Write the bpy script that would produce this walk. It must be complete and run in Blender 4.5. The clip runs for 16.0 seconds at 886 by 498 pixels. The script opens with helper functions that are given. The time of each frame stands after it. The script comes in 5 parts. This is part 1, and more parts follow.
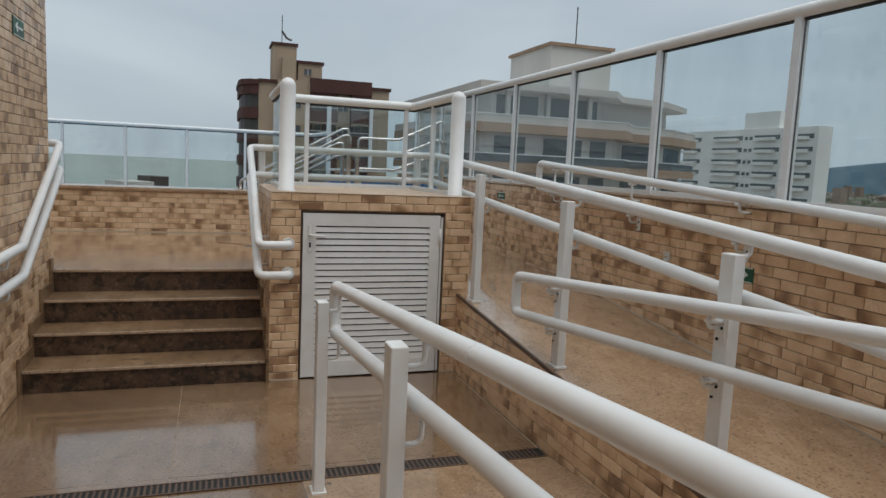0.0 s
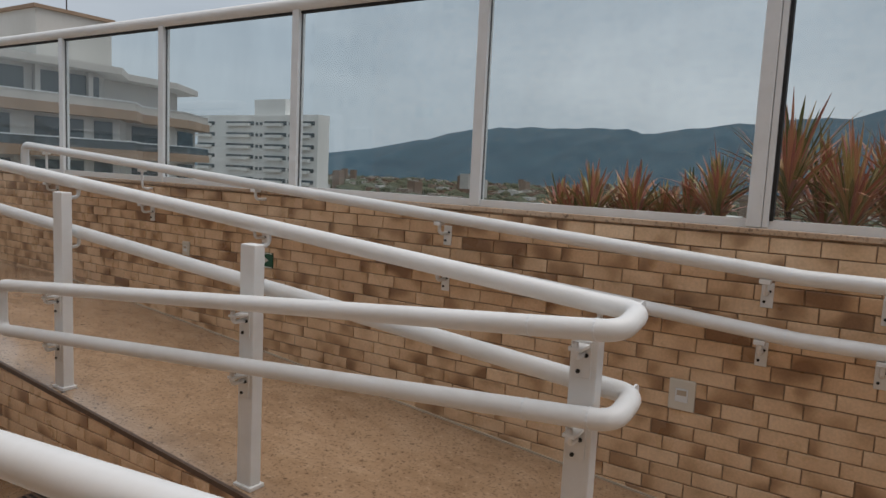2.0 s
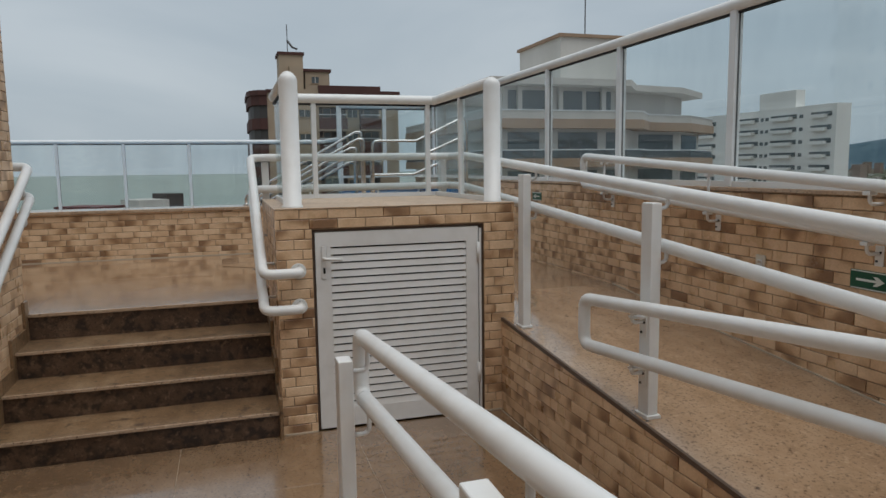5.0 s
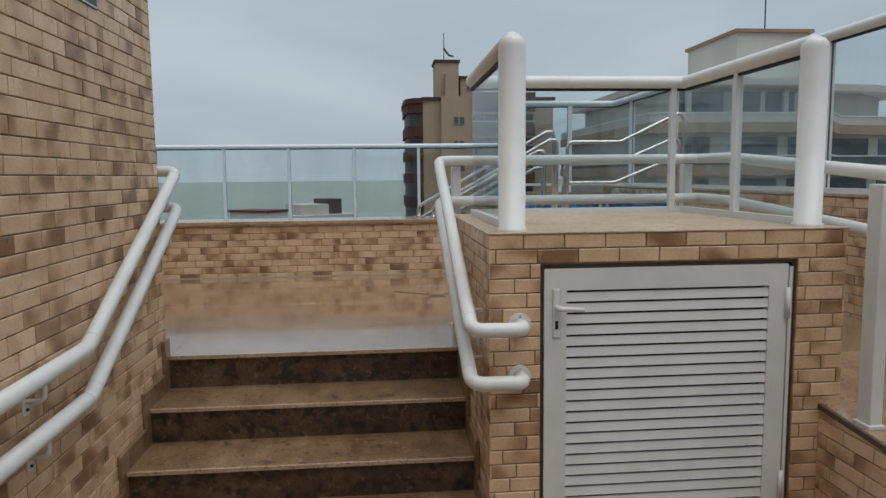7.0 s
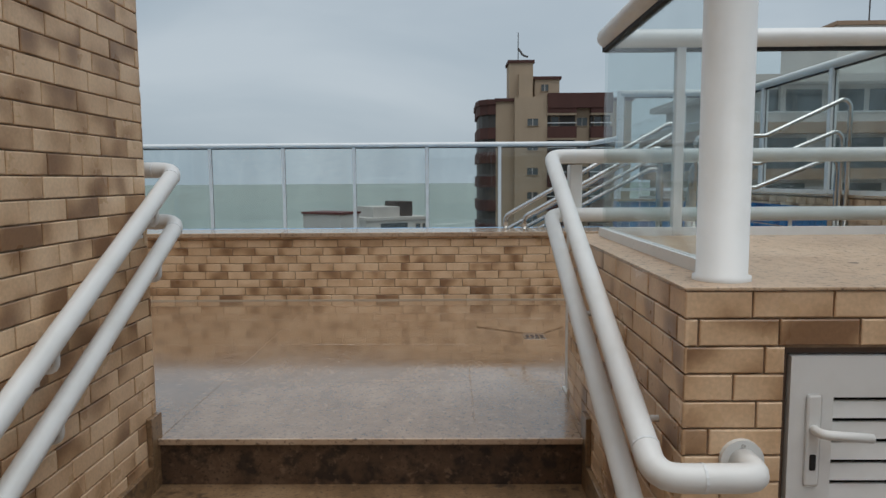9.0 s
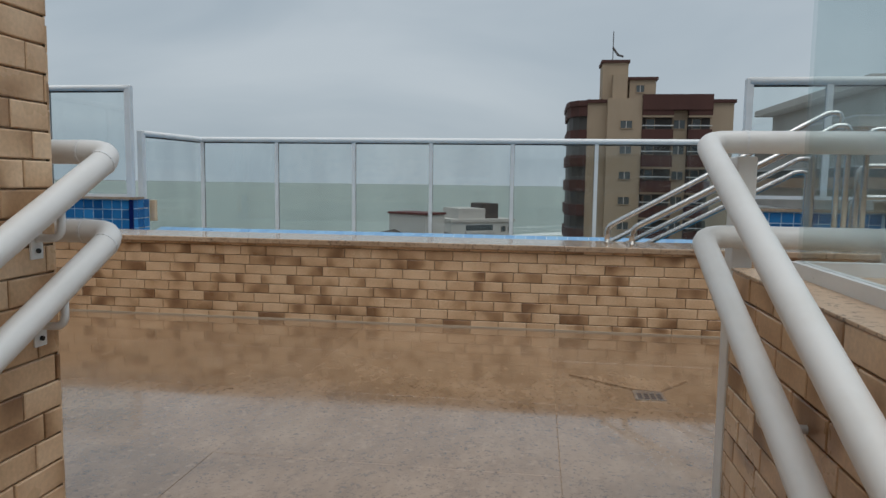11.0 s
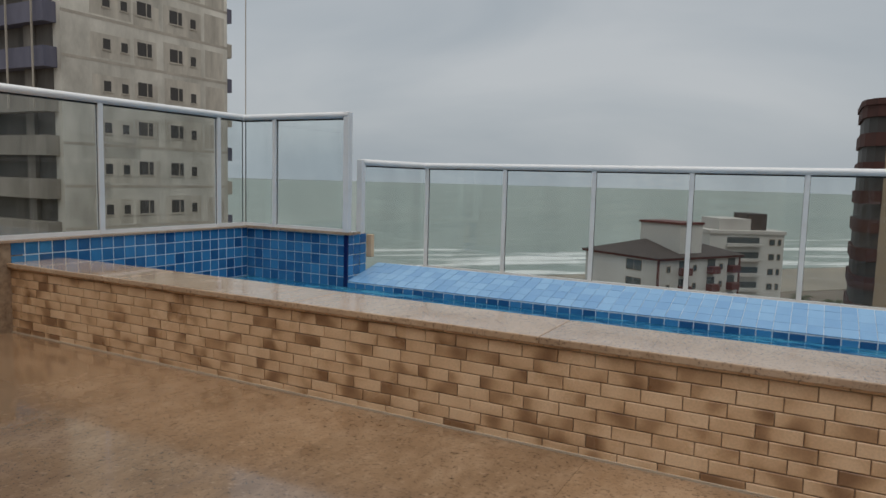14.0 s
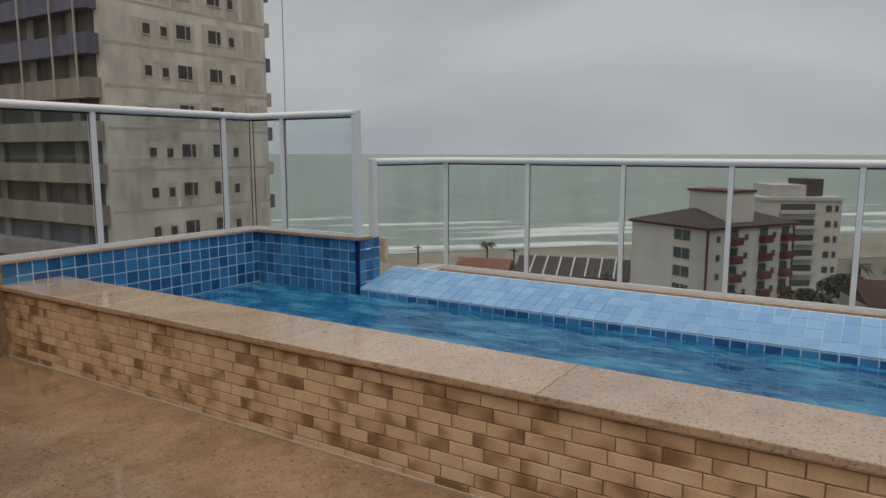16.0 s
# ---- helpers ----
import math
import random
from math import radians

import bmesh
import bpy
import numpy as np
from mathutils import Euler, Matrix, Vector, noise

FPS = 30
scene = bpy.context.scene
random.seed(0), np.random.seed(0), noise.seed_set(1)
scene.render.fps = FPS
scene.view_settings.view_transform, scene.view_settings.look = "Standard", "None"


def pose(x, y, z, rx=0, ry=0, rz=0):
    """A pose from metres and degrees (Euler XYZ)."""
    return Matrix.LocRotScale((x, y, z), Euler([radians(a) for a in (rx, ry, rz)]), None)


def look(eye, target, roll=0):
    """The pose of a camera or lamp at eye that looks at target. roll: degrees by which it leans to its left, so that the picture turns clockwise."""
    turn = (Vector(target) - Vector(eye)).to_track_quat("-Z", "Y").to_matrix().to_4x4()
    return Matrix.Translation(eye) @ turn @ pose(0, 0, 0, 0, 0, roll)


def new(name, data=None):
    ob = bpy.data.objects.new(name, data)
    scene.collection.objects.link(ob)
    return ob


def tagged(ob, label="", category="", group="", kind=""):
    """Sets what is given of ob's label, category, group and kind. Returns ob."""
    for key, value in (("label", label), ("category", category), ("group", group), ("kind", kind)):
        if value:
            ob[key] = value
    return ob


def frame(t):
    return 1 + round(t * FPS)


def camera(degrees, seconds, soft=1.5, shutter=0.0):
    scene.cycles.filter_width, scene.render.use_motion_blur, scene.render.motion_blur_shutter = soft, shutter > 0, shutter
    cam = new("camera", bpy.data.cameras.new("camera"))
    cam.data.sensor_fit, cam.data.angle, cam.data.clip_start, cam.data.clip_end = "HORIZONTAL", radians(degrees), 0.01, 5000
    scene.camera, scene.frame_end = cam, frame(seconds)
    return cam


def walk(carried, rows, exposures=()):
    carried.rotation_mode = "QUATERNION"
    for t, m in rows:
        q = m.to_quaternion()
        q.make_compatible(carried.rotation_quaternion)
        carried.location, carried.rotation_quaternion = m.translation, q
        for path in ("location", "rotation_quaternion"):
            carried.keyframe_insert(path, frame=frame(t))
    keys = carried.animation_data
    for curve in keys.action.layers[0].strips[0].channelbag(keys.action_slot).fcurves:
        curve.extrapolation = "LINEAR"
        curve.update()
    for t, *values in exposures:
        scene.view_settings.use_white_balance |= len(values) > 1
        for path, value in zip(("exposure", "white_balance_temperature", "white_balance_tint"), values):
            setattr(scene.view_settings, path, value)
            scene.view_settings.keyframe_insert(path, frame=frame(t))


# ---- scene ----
cam = camera(65.6, 16.0)
EXPOSURE = 0.15
PATH = [
    (0, (-0.33, 0.388, 1.731), (0.306, 2.269, 1.494), 2.6),
    (0.5, (-0.304, 0.472, 1.738), (0.653, 2.214, 1.51), 2.8),
    (1, (-0.259, 0.53, 1.757), (1.024, 2.048, 1.53), 2.1),
    (1.5, (-0.233, 0.541, 1.753), (1.31, 1.795, 1.536), 2.0),
    (2, (-0.191, 0.54, 1.751), (1.481, 1.616, 1.531), 2.8),
    (2.5, (-0.176, 0.545, 1.75), (1.539, 1.55, 1.533), 3.1),
    (3, (-0.185, 0.579, 1.749), (1.523, 1.596, 1.532), 2.7),
    (3.5, (-0.21, 0.664, 1.751), (1.376, 1.861, 1.521), 1.8),
    (4, (-0.172, 0.798, 1.736), (1.129, 2.299, 1.507), 0.5),
    (4.5, (-0.13, 1.014, 1.732), (0.756, 2.792, 1.502), -0.4),
    (5, (-0.185, 1.313, 1.737), (0.405, 3.209, 1.501), -0.8),
    (5.2, (-0.208, 1.451, 1.747), (0.318, 3.367, 1.516), -1.3),
    (7.3, (-0.372, 3.091, 1.73), (-0.251, 5.077, 1.521), -0.4),
    (7.5, (-0.361, 3.251, 1.726), (-0.282, 5.239, 1.518), -0.3),
    (8, (-0.352, 3.655, 1.725), (-0.365, 5.644, 1.511), 0.5),
    (8.5, (-0.43, 3.983, 1.734), (-0.448, 5.972, 1.533), 0.2),
    (8.7, (-0.439, 4.082, 1.736), (-0.456, 6.072, 1.535), -0.2),
    (10.8, (-0.442, 5.208, 1.722), (-0.645, 7.189, 1.528), 1.0),
    (11, (-0.451, 5.338, 1.718), (-0.722, 7.31, 1.522), 0.8),
    (11.5, (-0.472, 5.63, 1.733), (-0.932, 7.567, 1.535), 0.5),
    (12, (-0.579, 5.89, 1.755), (-1.14, 7.8, 1.556), 0.3),
    (12.5, (-0.674, 6.1, 1.868), (-1.31, 7.986, 1.673), 0.4),
    (13, (-0.663, 6.348, 1.915), (-1.379, 8.206, 1.728), -0.1),
    (13.5, (-0.623, 6.525, 2.052), (-1.476, 8.323, 1.855), 0.5),
    (14, (-0.7, 6.734, 2.066), (-1.646, 8.485, 1.866), 1.5),
    (14.5, (-0.771, 6.857, 2.183), (-1.725, 8.6, 1.959), -0.2),
    (15, (-0.791, 7.026, 2.213), (-1.777, 8.749, 1.967), -0.9),
    (15.5, (-0.748, 7.194, 2.295), (-1.786, 8.884, 2.038), -1.0),
    (16, (-0.692, 7.296, 2.345), (-1.745, 8.973, 2.062), 0.0),
]
walk(cam, [(t, look(eye, target, roll)) for t, eye, target, roll in PATH], [(0, EXPOSURE + 0.14, 6400, 10), (0.5, EXPOSURE + 0.03, 6450, 10), (1, EXPOSURE + 0.05, 6550, 12), (2, EXPOSURE + 0.13, 6600, 15), (3.5, EXPOSURE + 0.11, 6600, 15), (4.5, EXPOSURE + 0.03, 6500, 11), (8, EXPOSURE + 0.05, 6350, 10), (12, EXPOSURE - 0.03, 6500, 11), (14, EXPOSURE - 0.08, 6850, 14), (16, EXPOSURE - 0.12, 7100, 16)])

# ---- world and light: an overcast morning by the sea ----
world = bpy.data.worlds.new("overcast_sky")
scene.world = world
world.use_nodes = True
wn, wl = world.node_tree.nodes, world.node_tree.links
wn.clear()
w_out = wn.new("ShaderNodeOutputWorld")
w_bg = wn.new("ShaderNodeBackground")
w_bg.inputs["Strength"].default_value = 1.0
sky = wn.new("ShaderNodeTexSky")
sky.sky_type, sky.sun_disc = "NISHITA", False
sky.sun_elevation, sky.sun_rotation = radians(74), radians(145)
sky.air_density, sky.dust_density = 1.2, 3.0
sky_dim = wn.new("ShaderNodeVectorMath")
sky_dim.operation = "SCALE"
sky_dim.inputs["Scale"].default_value = 0.07
w_tc = wn.new("ShaderNodeTexCoord")
w_map = wn.new("ShaderNodeMapping")
w_map.inputs["Scale"].default_value = (1.0, 1.0, 3.2)
w_noise = wn.new("ShaderNodeTexNoise")
w_noise.inputs["Scale"].default_value = 1.9
w_noise.inputs["Detail"].default_value = 5.0
w_noise.inputs["Distortion"].default_value = 0.5
w_noise.inputs["Roughness"].default_value = 0.46
w_ramp = wn.new("ShaderNodeValToRGB")
w_ramp.color_ramp.elements[0].position, w_ramp.color_ramp.elements[0].color = 0.34, (0.325, 0.39, 0.44, 1)
w_ramp.color_ramp.elements[1].position, w_ramp.color_ramp.elements[1].color = 0.70, (0.455, 0.51, 0.547, 1)
w_mix = wn.new("ShaderNodeMix")
w_mix.data_type = "RGBA"
w_mix.inputs["Factor"].default_value = 0.9
wl.new(sky.outputs["Color"], sky_dim.inputs[0])
wl.new(w_tc.outputs["Generated"], w_map.inputs["Vector"])
wl.new(w_map.outputs["Vector"], w_noise.inputs["Vector"])
wl.new(w_noise.outputs["Fac"], w_ramp.inputs["Fac"])
wl.new(sky_dim.outputs["Vector"], w_mix.inputs["A"])
wl.new(w_ramp.outputs["Color"], w_mix.inputs["B"])
wl.new(w_mix.outputs["Result"], w_bg.inputs["Color"])
wl.new(w_bg.outputs["Background"], w_out.inputs["Surface"])

sun_data = bpy.data.lights.new("sun", "SUN")
sun_data.energy, sun_data.angle, sun_data.color = 1.5, radians(60), (1.0, 0.97, 0.92)
sun = new("sun", sun_data)
sun.matrix_world = look((10, -14, 60), (0, 0, 0))

# ---- materials ----
def material(name, rough=0.5, metal=0.0, base=(0.8, 0.8, 0.8)):
    m = bpy.data.materials.new(name)
    m.use_nodes = True
    b = m.node_tree.nodes["Principled BSDF"]
    b.inputs["Base Color"].default_value = (*base, 1)
    b.inputs["Roughness"].default_value = rough
    b.inputs["Metallic"].default_value = metal
    return m, m.node_tree.nodes, m.node_tree.links, b


def noise_node(n, l, scale, detail=4.0, rough=0.55, vec=None, stretch=None):
    t = n.new("ShaderNodeTexNoise")
    t.inputs["Scale"].default_value, t.inputs["Detail"].default_value, t.inputs["Roughness"].default_value = scale, detail, rough
    if vec is None:
        vec = n.new("ShaderNodeNewGeometry").outputs["Position"]
    if stretch:
        mp = n.new("ShaderNodeMapping")
        mp.inputs["Scale"].default_value = stretch
        l.new(vec, mp.inputs["Vector"])
        vec = mp.outputs["Vector"]
    l.new(vec, t.inputs["Vector"])
    return t.outputs["Fac"]


def ramp_node(n, l, fac, *stops):
    r = n.new("ShaderNodeValToRGB")
    e = r.color_ramp.elements
    while len(e) < len(stops):
        e.new(0.5)
    for el, (p, c) in zip(e, stops):
        el.position, el.color = p, (*c, 1)
    l.new(fac, r.inputs["Fac"])
    return r.outputs["Color"]


def range_node(n, l, fac, a, b, c, d):
    r = n.new("ShaderNodeMapRange")
    for k, v in zip(("From Min", "From Max", "To Min", "To Max"), (a, b, c, d)):
        r.inputs[k].default_value = v
    l.new(fac, r.inputs["Value"])
    return r.outputs["Result"]


def mix_node(n, l, a, b, fac, mode="MIX"):
    x = n.new("ShaderNodeMix")
    x.data_type, x.blend_type = "RGBA", mode
    for k, v in (("Factor", fac), ("A", a), ("B", b)):
        s = x.inputs[k]
        if isinstance(v, (int, float)):
            s.default_value = v
        elif isinstance(v, tuple):
            s.default_value = (*v, 1)
        else:
            l.new(v, s)
    return x.outputs["Result"]


def math_node(n, l, op, a, b):
    x = n.new("ShaderNodeMath")
    x.operation = op
    for k, v in ((0, a), (1, b)):
        if isinstance(v, (int, float)):
            x.inputs[k].default_value = v
        else:
            l.new(v, x.inputs[k])
    return x.outputs["Value"]


def bump(n, l, b, height, strength=0.2, distance=0.003):
    x = n.new("ShaderNodeBump")
    x.inputs["Strength"].default_value, x.inputs["Distance"].default_value = strength, distance
    l.new(height, x.inputs["Height"])
    l.new(x.outputs["Normal"], b.inputs["Normal"])


def piece_random(n, l):
    """A number for each loose piece, as an object or as an island of a mesh."""
    a, g = n.new("ShaderNodeObjectInfo"), n.new("ShaderNodeNewGeometry")
    return math_node(n, l, "FRACT", math_node(n, l, "ADD", a.outputs["Random"], g.outputs["Random Per Island"]), 0.0)


def shifted_position(n, l, rnd, amount=40.0):
    g, c, s, a = n.new("ShaderNodeNewGeometry"), n.new("ShaderNodeCombineXYZ"), n.new("ShaderNodeVectorMath"), n.new("ShaderNodeVectorMath")
    for k in range(3):
        l.new(rnd, c.inputs[k])
    s.operation, a.operation = "SCALE", "ADD"
    s.inputs["Scale"].default_value = amount
    l.new(c.outputs["Vector"], s.inputs[0])
    l.new(g.outputs["Position"], a.inputs[0])
    l.new(s.outputs["Vector"], a.inputs[1])
    return a.outputs["Vector"]


def make_brick():
    m, n, l, b = material("brick_tile_glaze", 0.32)
    r = piece_random(n, l)
    pos = shifted_position(n, l, r)
    cloud = noise_node(n, l, 5.5, 1.0, 0.35, pos)
    tone = math_node(n, l, "ADD", math_node(n, l, "MULTIPLY", r, 0.16), math_node(n, l, "MULTIPLY", cloud, 1.08))
    col = ramp_node(n, l, tone, (0.385, (0.265, 0.148, 0.078)), (0.49, (0.44, 0.272, 0.152)), (0.59, (0.65, 0.438, 0.266)), (0.82, (0.78, 0.565, 0.37)))
    grain = noise_node(n, l, 90.0, 3.0, 0.6)
    col = mix_node(n, l, col, ramp_node(n, l, grain, (0.3, (0.78, 0.76, 0.74)), (0.7, (1.08, 1.07, 1.05))), 0.6, "MULTIPLY")
    l.new(col, b.inputs["Base Color"])
    l.new(range_node(n, l, noise_node(n, l, 5.0), 0.3, 0.7, 0.22, 0.45), b.inputs["Roughness"])
    bump(n, l, b, noise_node(n, l, 35.0, 4.0), 0.25, 0.002)
    return m


def make_grout():
    m, n, l, b = material("sand_grout", 0.85)
    l.new(ramp_node(n, l, noise_node(n, l, 25.0), (0.3, (0.22, 0.148, 0.095)), (0.7, (0.42, 0.31, 0.21))), b.inputs["Base Color"])
    return m


def make_granite(name, dark, mid, light, rough=(0.10, 0.26), speck=(0.05, 0.03, 0.02), flow=1.0, film=1.0, pit=(0.22, 0.30)):
    """Polished stone, wet with rain: cloudy ground, fine specks, faint veins."""
    m, n, l, b = material(name, 0.2)
    big = noise_node(n, l, 1.3 * flow, 5.0, 0.6)
    mids = noise_node(n, l, 9.0, 6.0, 0.65, None, (1.0, 0.45, 1.0))
    tone = math_node(n, l, "ADD", math_node(n, l, "MULTIPLY", big, 0.5), math_node(n, l, "MULTIPLY", mids, 0.5))
    col = ramp_node(n, l, tone, (0.32, dark), (0.5, mid), (0.68, light))
    fine = noise_node(n, l, 60.0, 3.0, 0.7)
    col = mix_node(n, l, speck, col, range_node(n, l, fine, 0.32, 0.46, 0.25, 1.0))
    pits = noise_node(n, l, 16.0, 2.0, 0.5)
    col = mix_node(n, l, speck, col, range_node(n, l, pits, pit[0], pit[1], 0.2, 1.0))
    pale = noise_node(n, l, 28.0, 3.0, 0.6)
    col = mix_node(n, l, col, light, range_node(n, l, pale, 0.58, 0.72, 0.0, 0.7))
    r = piece_random(n, l)
    col = mix_node(n, l, col, ramp_node(n, l, r, (0.0, (0.90, 0.90, 0.90)), (1.0, (1.06, 1.05, 1.03))), 1.0, "MULTIPLY")
    l.new(col, b.inputs["Base Color"])
    wet = noise_node(n, l, 0.9, 3.0, 0.5)
    l.new(range_node(n, l, wet, 0.35, 0.65, rough[0], rough[1]), b.inputs["Roughness"])
    b.inputs["Coat Weight"].default_value = film
    b.inputs["Coat IOR"].default_value = 1.5
    l.new(range_node(n, l, wet, 0.40, 0.65, 0.05, 0.12), b.inputs["Coat Roughness"])
    bump(n, l, b, noise_node(n, l, 7.0, 4.0), 0.05, 0.005)
    return m


def make_paint(name, base, rough=0.35, dirt=0.5):
    m, n, l, b = material(name, rough)
    streak = noise_node(n, l, 6.0, 5.0, 0.6)
    dust = noise_node(n, l, 45.0, 3.0)
    col = mix_node(n, l, base, tuple(c * k for c, k in zip(base, (0.80, 0.78, 0.74))), math_node(n, l, "MULTIPLY", range_node(n, l, streak, 0.45, 0.75, 0.0, 1.0), dirt))
    l.new(col, b.inputs["Base Color"])
    l.new(range_node(n, l, dust, 0.3, 0.7, rough - 0.08, rough + 0.10), b.inputs["Roughness"])
    bump(n, l, b, dust, 0.05, 0.001)
    return m


def make_glass(name="pane_glass", tint=(0.935, 0.965, 0.966), gloss=1.0):
    m = bpy.data.materials.new(name)
    m.use_nodes = True
    n, l = m.node_tree.nodes, m.node_tree.links
    n.clear()
    out, mx, tr, gl, fr = (n.new("ShaderNode" + k) for k in ("OutputMaterial", "MixShader", "BsdfTransparent", "BsdfGlossy", "LayerWeight"))
    fr.inputs["Blend"].default_value = 0.5
    gl.inputs["Roughness"].default_value = 0.015
    smear = noise_node(n, l, 2.2, 5.0, 0.6, None, (1.0, 1.0, 0.35))
    l.new(ramp_node(n, l, smear, (0.35, tint), (0.75, tuple(c * 0.94 for c in tint))), tr.inputs["Color"])
    grazing = math_node(n, l, "POWER", fr.outputs["Facing"], 5.0)
    l.new(math_node(n, l, "ADD", math_node(n, l, "MULTIPLY", grazing, 0.5 * gloss), 0.035), mx.inputs["Fac"])
    l.new(tr.outputs["BSDF"], mx.inputs[1])
    l.new(gl.outputs["BSDF"], mx.inputs[2])
    l.new(mx.outputs["Shader"], out.inputs["Surface"])
    return m


def make_tile(name, a, c, rough=0.12):
    m, n, l, b = material(name, rough)
    r = piece_random(n, l)
    cloud = noise_node(n, l, 9.0, 3.0, 0.5, shifted_position(n, l, r))
    tone = math_node(n, l, "ADD", math_node(n, l, "MULTIPLY", r, 0.6), math_node(n, l, "MULTIPLY", cloud, 0.4))
    l.new(ramp_node(n, l, tone, (0.25, a), (0.75, c)), b.inputs["Base Color"])
    bump(n, l, b, noise_node(n, l, 18.0, 2.0), 0.12, 0.004)
    return m


def make_water():
    m = bpy.data.materials.new("pool_water")
    m.use_nodes = True
    n, l = m.node_tree.nodes, m.node_tree.links
    n.clear()
    out, mx, tr, gl, fr = (n.new("ShaderNode" + k) for k in ("OutputMaterial", "MixShader", "BsdfTransparent", "BsdfGlossy", "LayerWeight"))
    bp = n.new("ShaderNodeBump")
    bp.inputs["Strength"].default_value, bp.inputs["Distance"].default_value = 0.6, 0.09
    l.new(noise_node(n, l, 2.4, 3.0, 0.5, None, (1.0, 1.6, 1.0)), bp.inputs["Height"])
    l.new(bp.outputs["Normal"], gl.inputs["Normal"])
    l.new(bp.outputs["Normal"], fr.inputs["Normal"])
    fr.inputs["Blend"].default_value = 0.5
    gl.inputs["Roughness"].default_value = 0.09
    tr.inputs["Color"].default_value = (0.36, 0.70, 0.86, 1)
    grazing = math_node(n, l, "POWER", fr.outputs["Facing"], 4.0)
    l.new(math_node(n, l, "ADD", math_node(n, l, "MULTIPLY", grazing, 0.6), 0.02), mx.inputs["Fac"])
    df, body = n.new("ShaderNodeBsdfDiffuse"), n.new("ShaderNodeMixShader")
    body.inputs["Fac"].default_value = 0.72
    swirl = noise_node(n, l, 2.6, 5.0, 0.6, None, (1.0, 2.2, 1.0))
    l.new(ramp_node(n, l, swirl, (0.34, (0.008, 0.085, 0.20)), (0.50, (0.018, 0.175, 0.35)), (0.66, (0.075, 0.36, 0.53))), df.inputs["Color"])
    l.new(tr.outputs["BSDF"], body.inputs[1])
    l.new(df.outputs["BSDF"], body.inputs[2])
    l.new(body.outputs["Shader"], mx.inputs[1])
    l.new(gl.outputs["BSDF"], mx.inputs[2])
    l.new(mx.outputs["Shader"], out.inputs["Surface"])
    return m


def make_wall(name, a, c, scale=0.4, rough=0.85, streaks=(1.0, 1.0, 0.25)):
    """Rendered masonry seen from afar, with rain streaks."""
    m, n, l, b = material(name, rough)
    big = noise_node(n, l, scale, 6.0, 0.65, None, streaks)
    l.new(ramp_node(n, l, big, (0.3, a), (0.7, c)), b.inputs["Base Color"])
    bump(n, l, b, noise_node(n, l, scale * 12, 4.0), 0.2, 0.03)
    return m


M_BRICK, M_GROUT = make_brick(), make_grout()
M_FLOOR = make_granite("beige_granite", (0.195, 0.119, 0.066), (0.30, 0.194, 0.116), (0.40, 0.28, 0.183), film=0.92)
# ramps: the beige granite about a quarter paler, same roughness
M_RAMP = make_granite("paler_ramp_granite", (0.25, 0.155, 0.088), (0.37, 0.245, 0.15), (0.48, 0.34, 0.225), film=0.85)
# lower floor: the beige granite about a third darker
M_DARKFLOOR = make_granite("darker_beige_granite", (0.135, 0.079, 0.042), (0.205, 0.128, 0.072), (0.275, 0.183, 0.112))
M_STEP = make_granite("step_tread_granite", (0.10, 0.057, 0.028), (0.23, 0.142, 0.075), (0.37, 0.255, 0.152), (0.25, 0.4), film=0.35, pit=(0.30, 0.40))
M_RISER = make_granite("brown_riser_granite", (0.026, 0.013, 0.007), (0.085, 0.047, 0.026), (0.20, 0.125, 0.078), (0.4, 0.55), (0.012, 0.007, 0.005), film=0.2, pit=(0.36, 0.50))
M_COPING = make_granite("coping_granite", (0.36, 0.24, 0.155), (0.48, 0.34, 0.23), (0.58, 0.44, 0.32), (0.12, 0.25), film=0.6)
M_SLAB = make_granite("dry_slab_granite", (0.40, 0.27, 0.175), (0.52, 0.375, 0.255), (0.60, 0.455, 0.33), (0.4, 0.55), film=0.12)
M_JOINT = make_paint("pale_joint", (0.47, 0.39, 0.30), 0.7)
M_WHITE = make_paint("white_tube_paint", (0.75, 0.755, 0.745), 0.36, 0.45)
M_ALU = make_paint("white_aluminium", (0.74, 0.76, 0.77), 0.35, 0.4)
M_DOOR = make_paint("white_louvre_paint", (0.74, 0.735, 0.72), 0.45, 0.5)
# black for shade painted into gaps, and for gaskets, bolts and locks
M_DARK = make_paint("shade_and_dark_fittings", (0.012, 0.012, 0.012), 0.7)
M_GASKET = make_paint("grey_gasket", (0.09, 0.092, 0.095), 0.6)
M_GLASS = make_glass()
M_BLUE = make_tile("deep_blue_tile", (0.014, 0.095, 0.25), (0.042, 0.235, 0.48))
M_NAVY = make_tile("navy_trim_tile", (0.004, 0.008, 0.05), (0.006, 0.014, 0.09))
M_SKYBLUE = make_tile("light_blue_tile", (0.175, 0.36, 0.60), (0.235, 0.44, 0.67), 0.2)
M_TILEGROUT = make_paint("pale_blue_grout", (0.66, 0.76, 0.82), 0.7)
M_POOLBED = make_tile("pool_bed_tile", (0.10, 0.50, 0.70), (0.22, 0.66, 0.80))
M_WATER = make_water()
M_STEEL, _n, _l, _b = material("stainless_steel", 0.24, 1.0, (0.62, 0.61, 0.59))
M_GRATE = make_paint("brown_grate", (0.10, 0.062, 0.042), 0.5)
M_GREEN = make_paint("safety_green", (0.004, 0.085, 0.045), 0.4)
M_SIGNWHITE = make_paint("sign_white", (0.72, 0.76, 0.73), 0.4, 0.2)
M_SWITCH = make_paint("switch_plastic", (0.66, 0.62, 0.54), 0.4, 0.3)

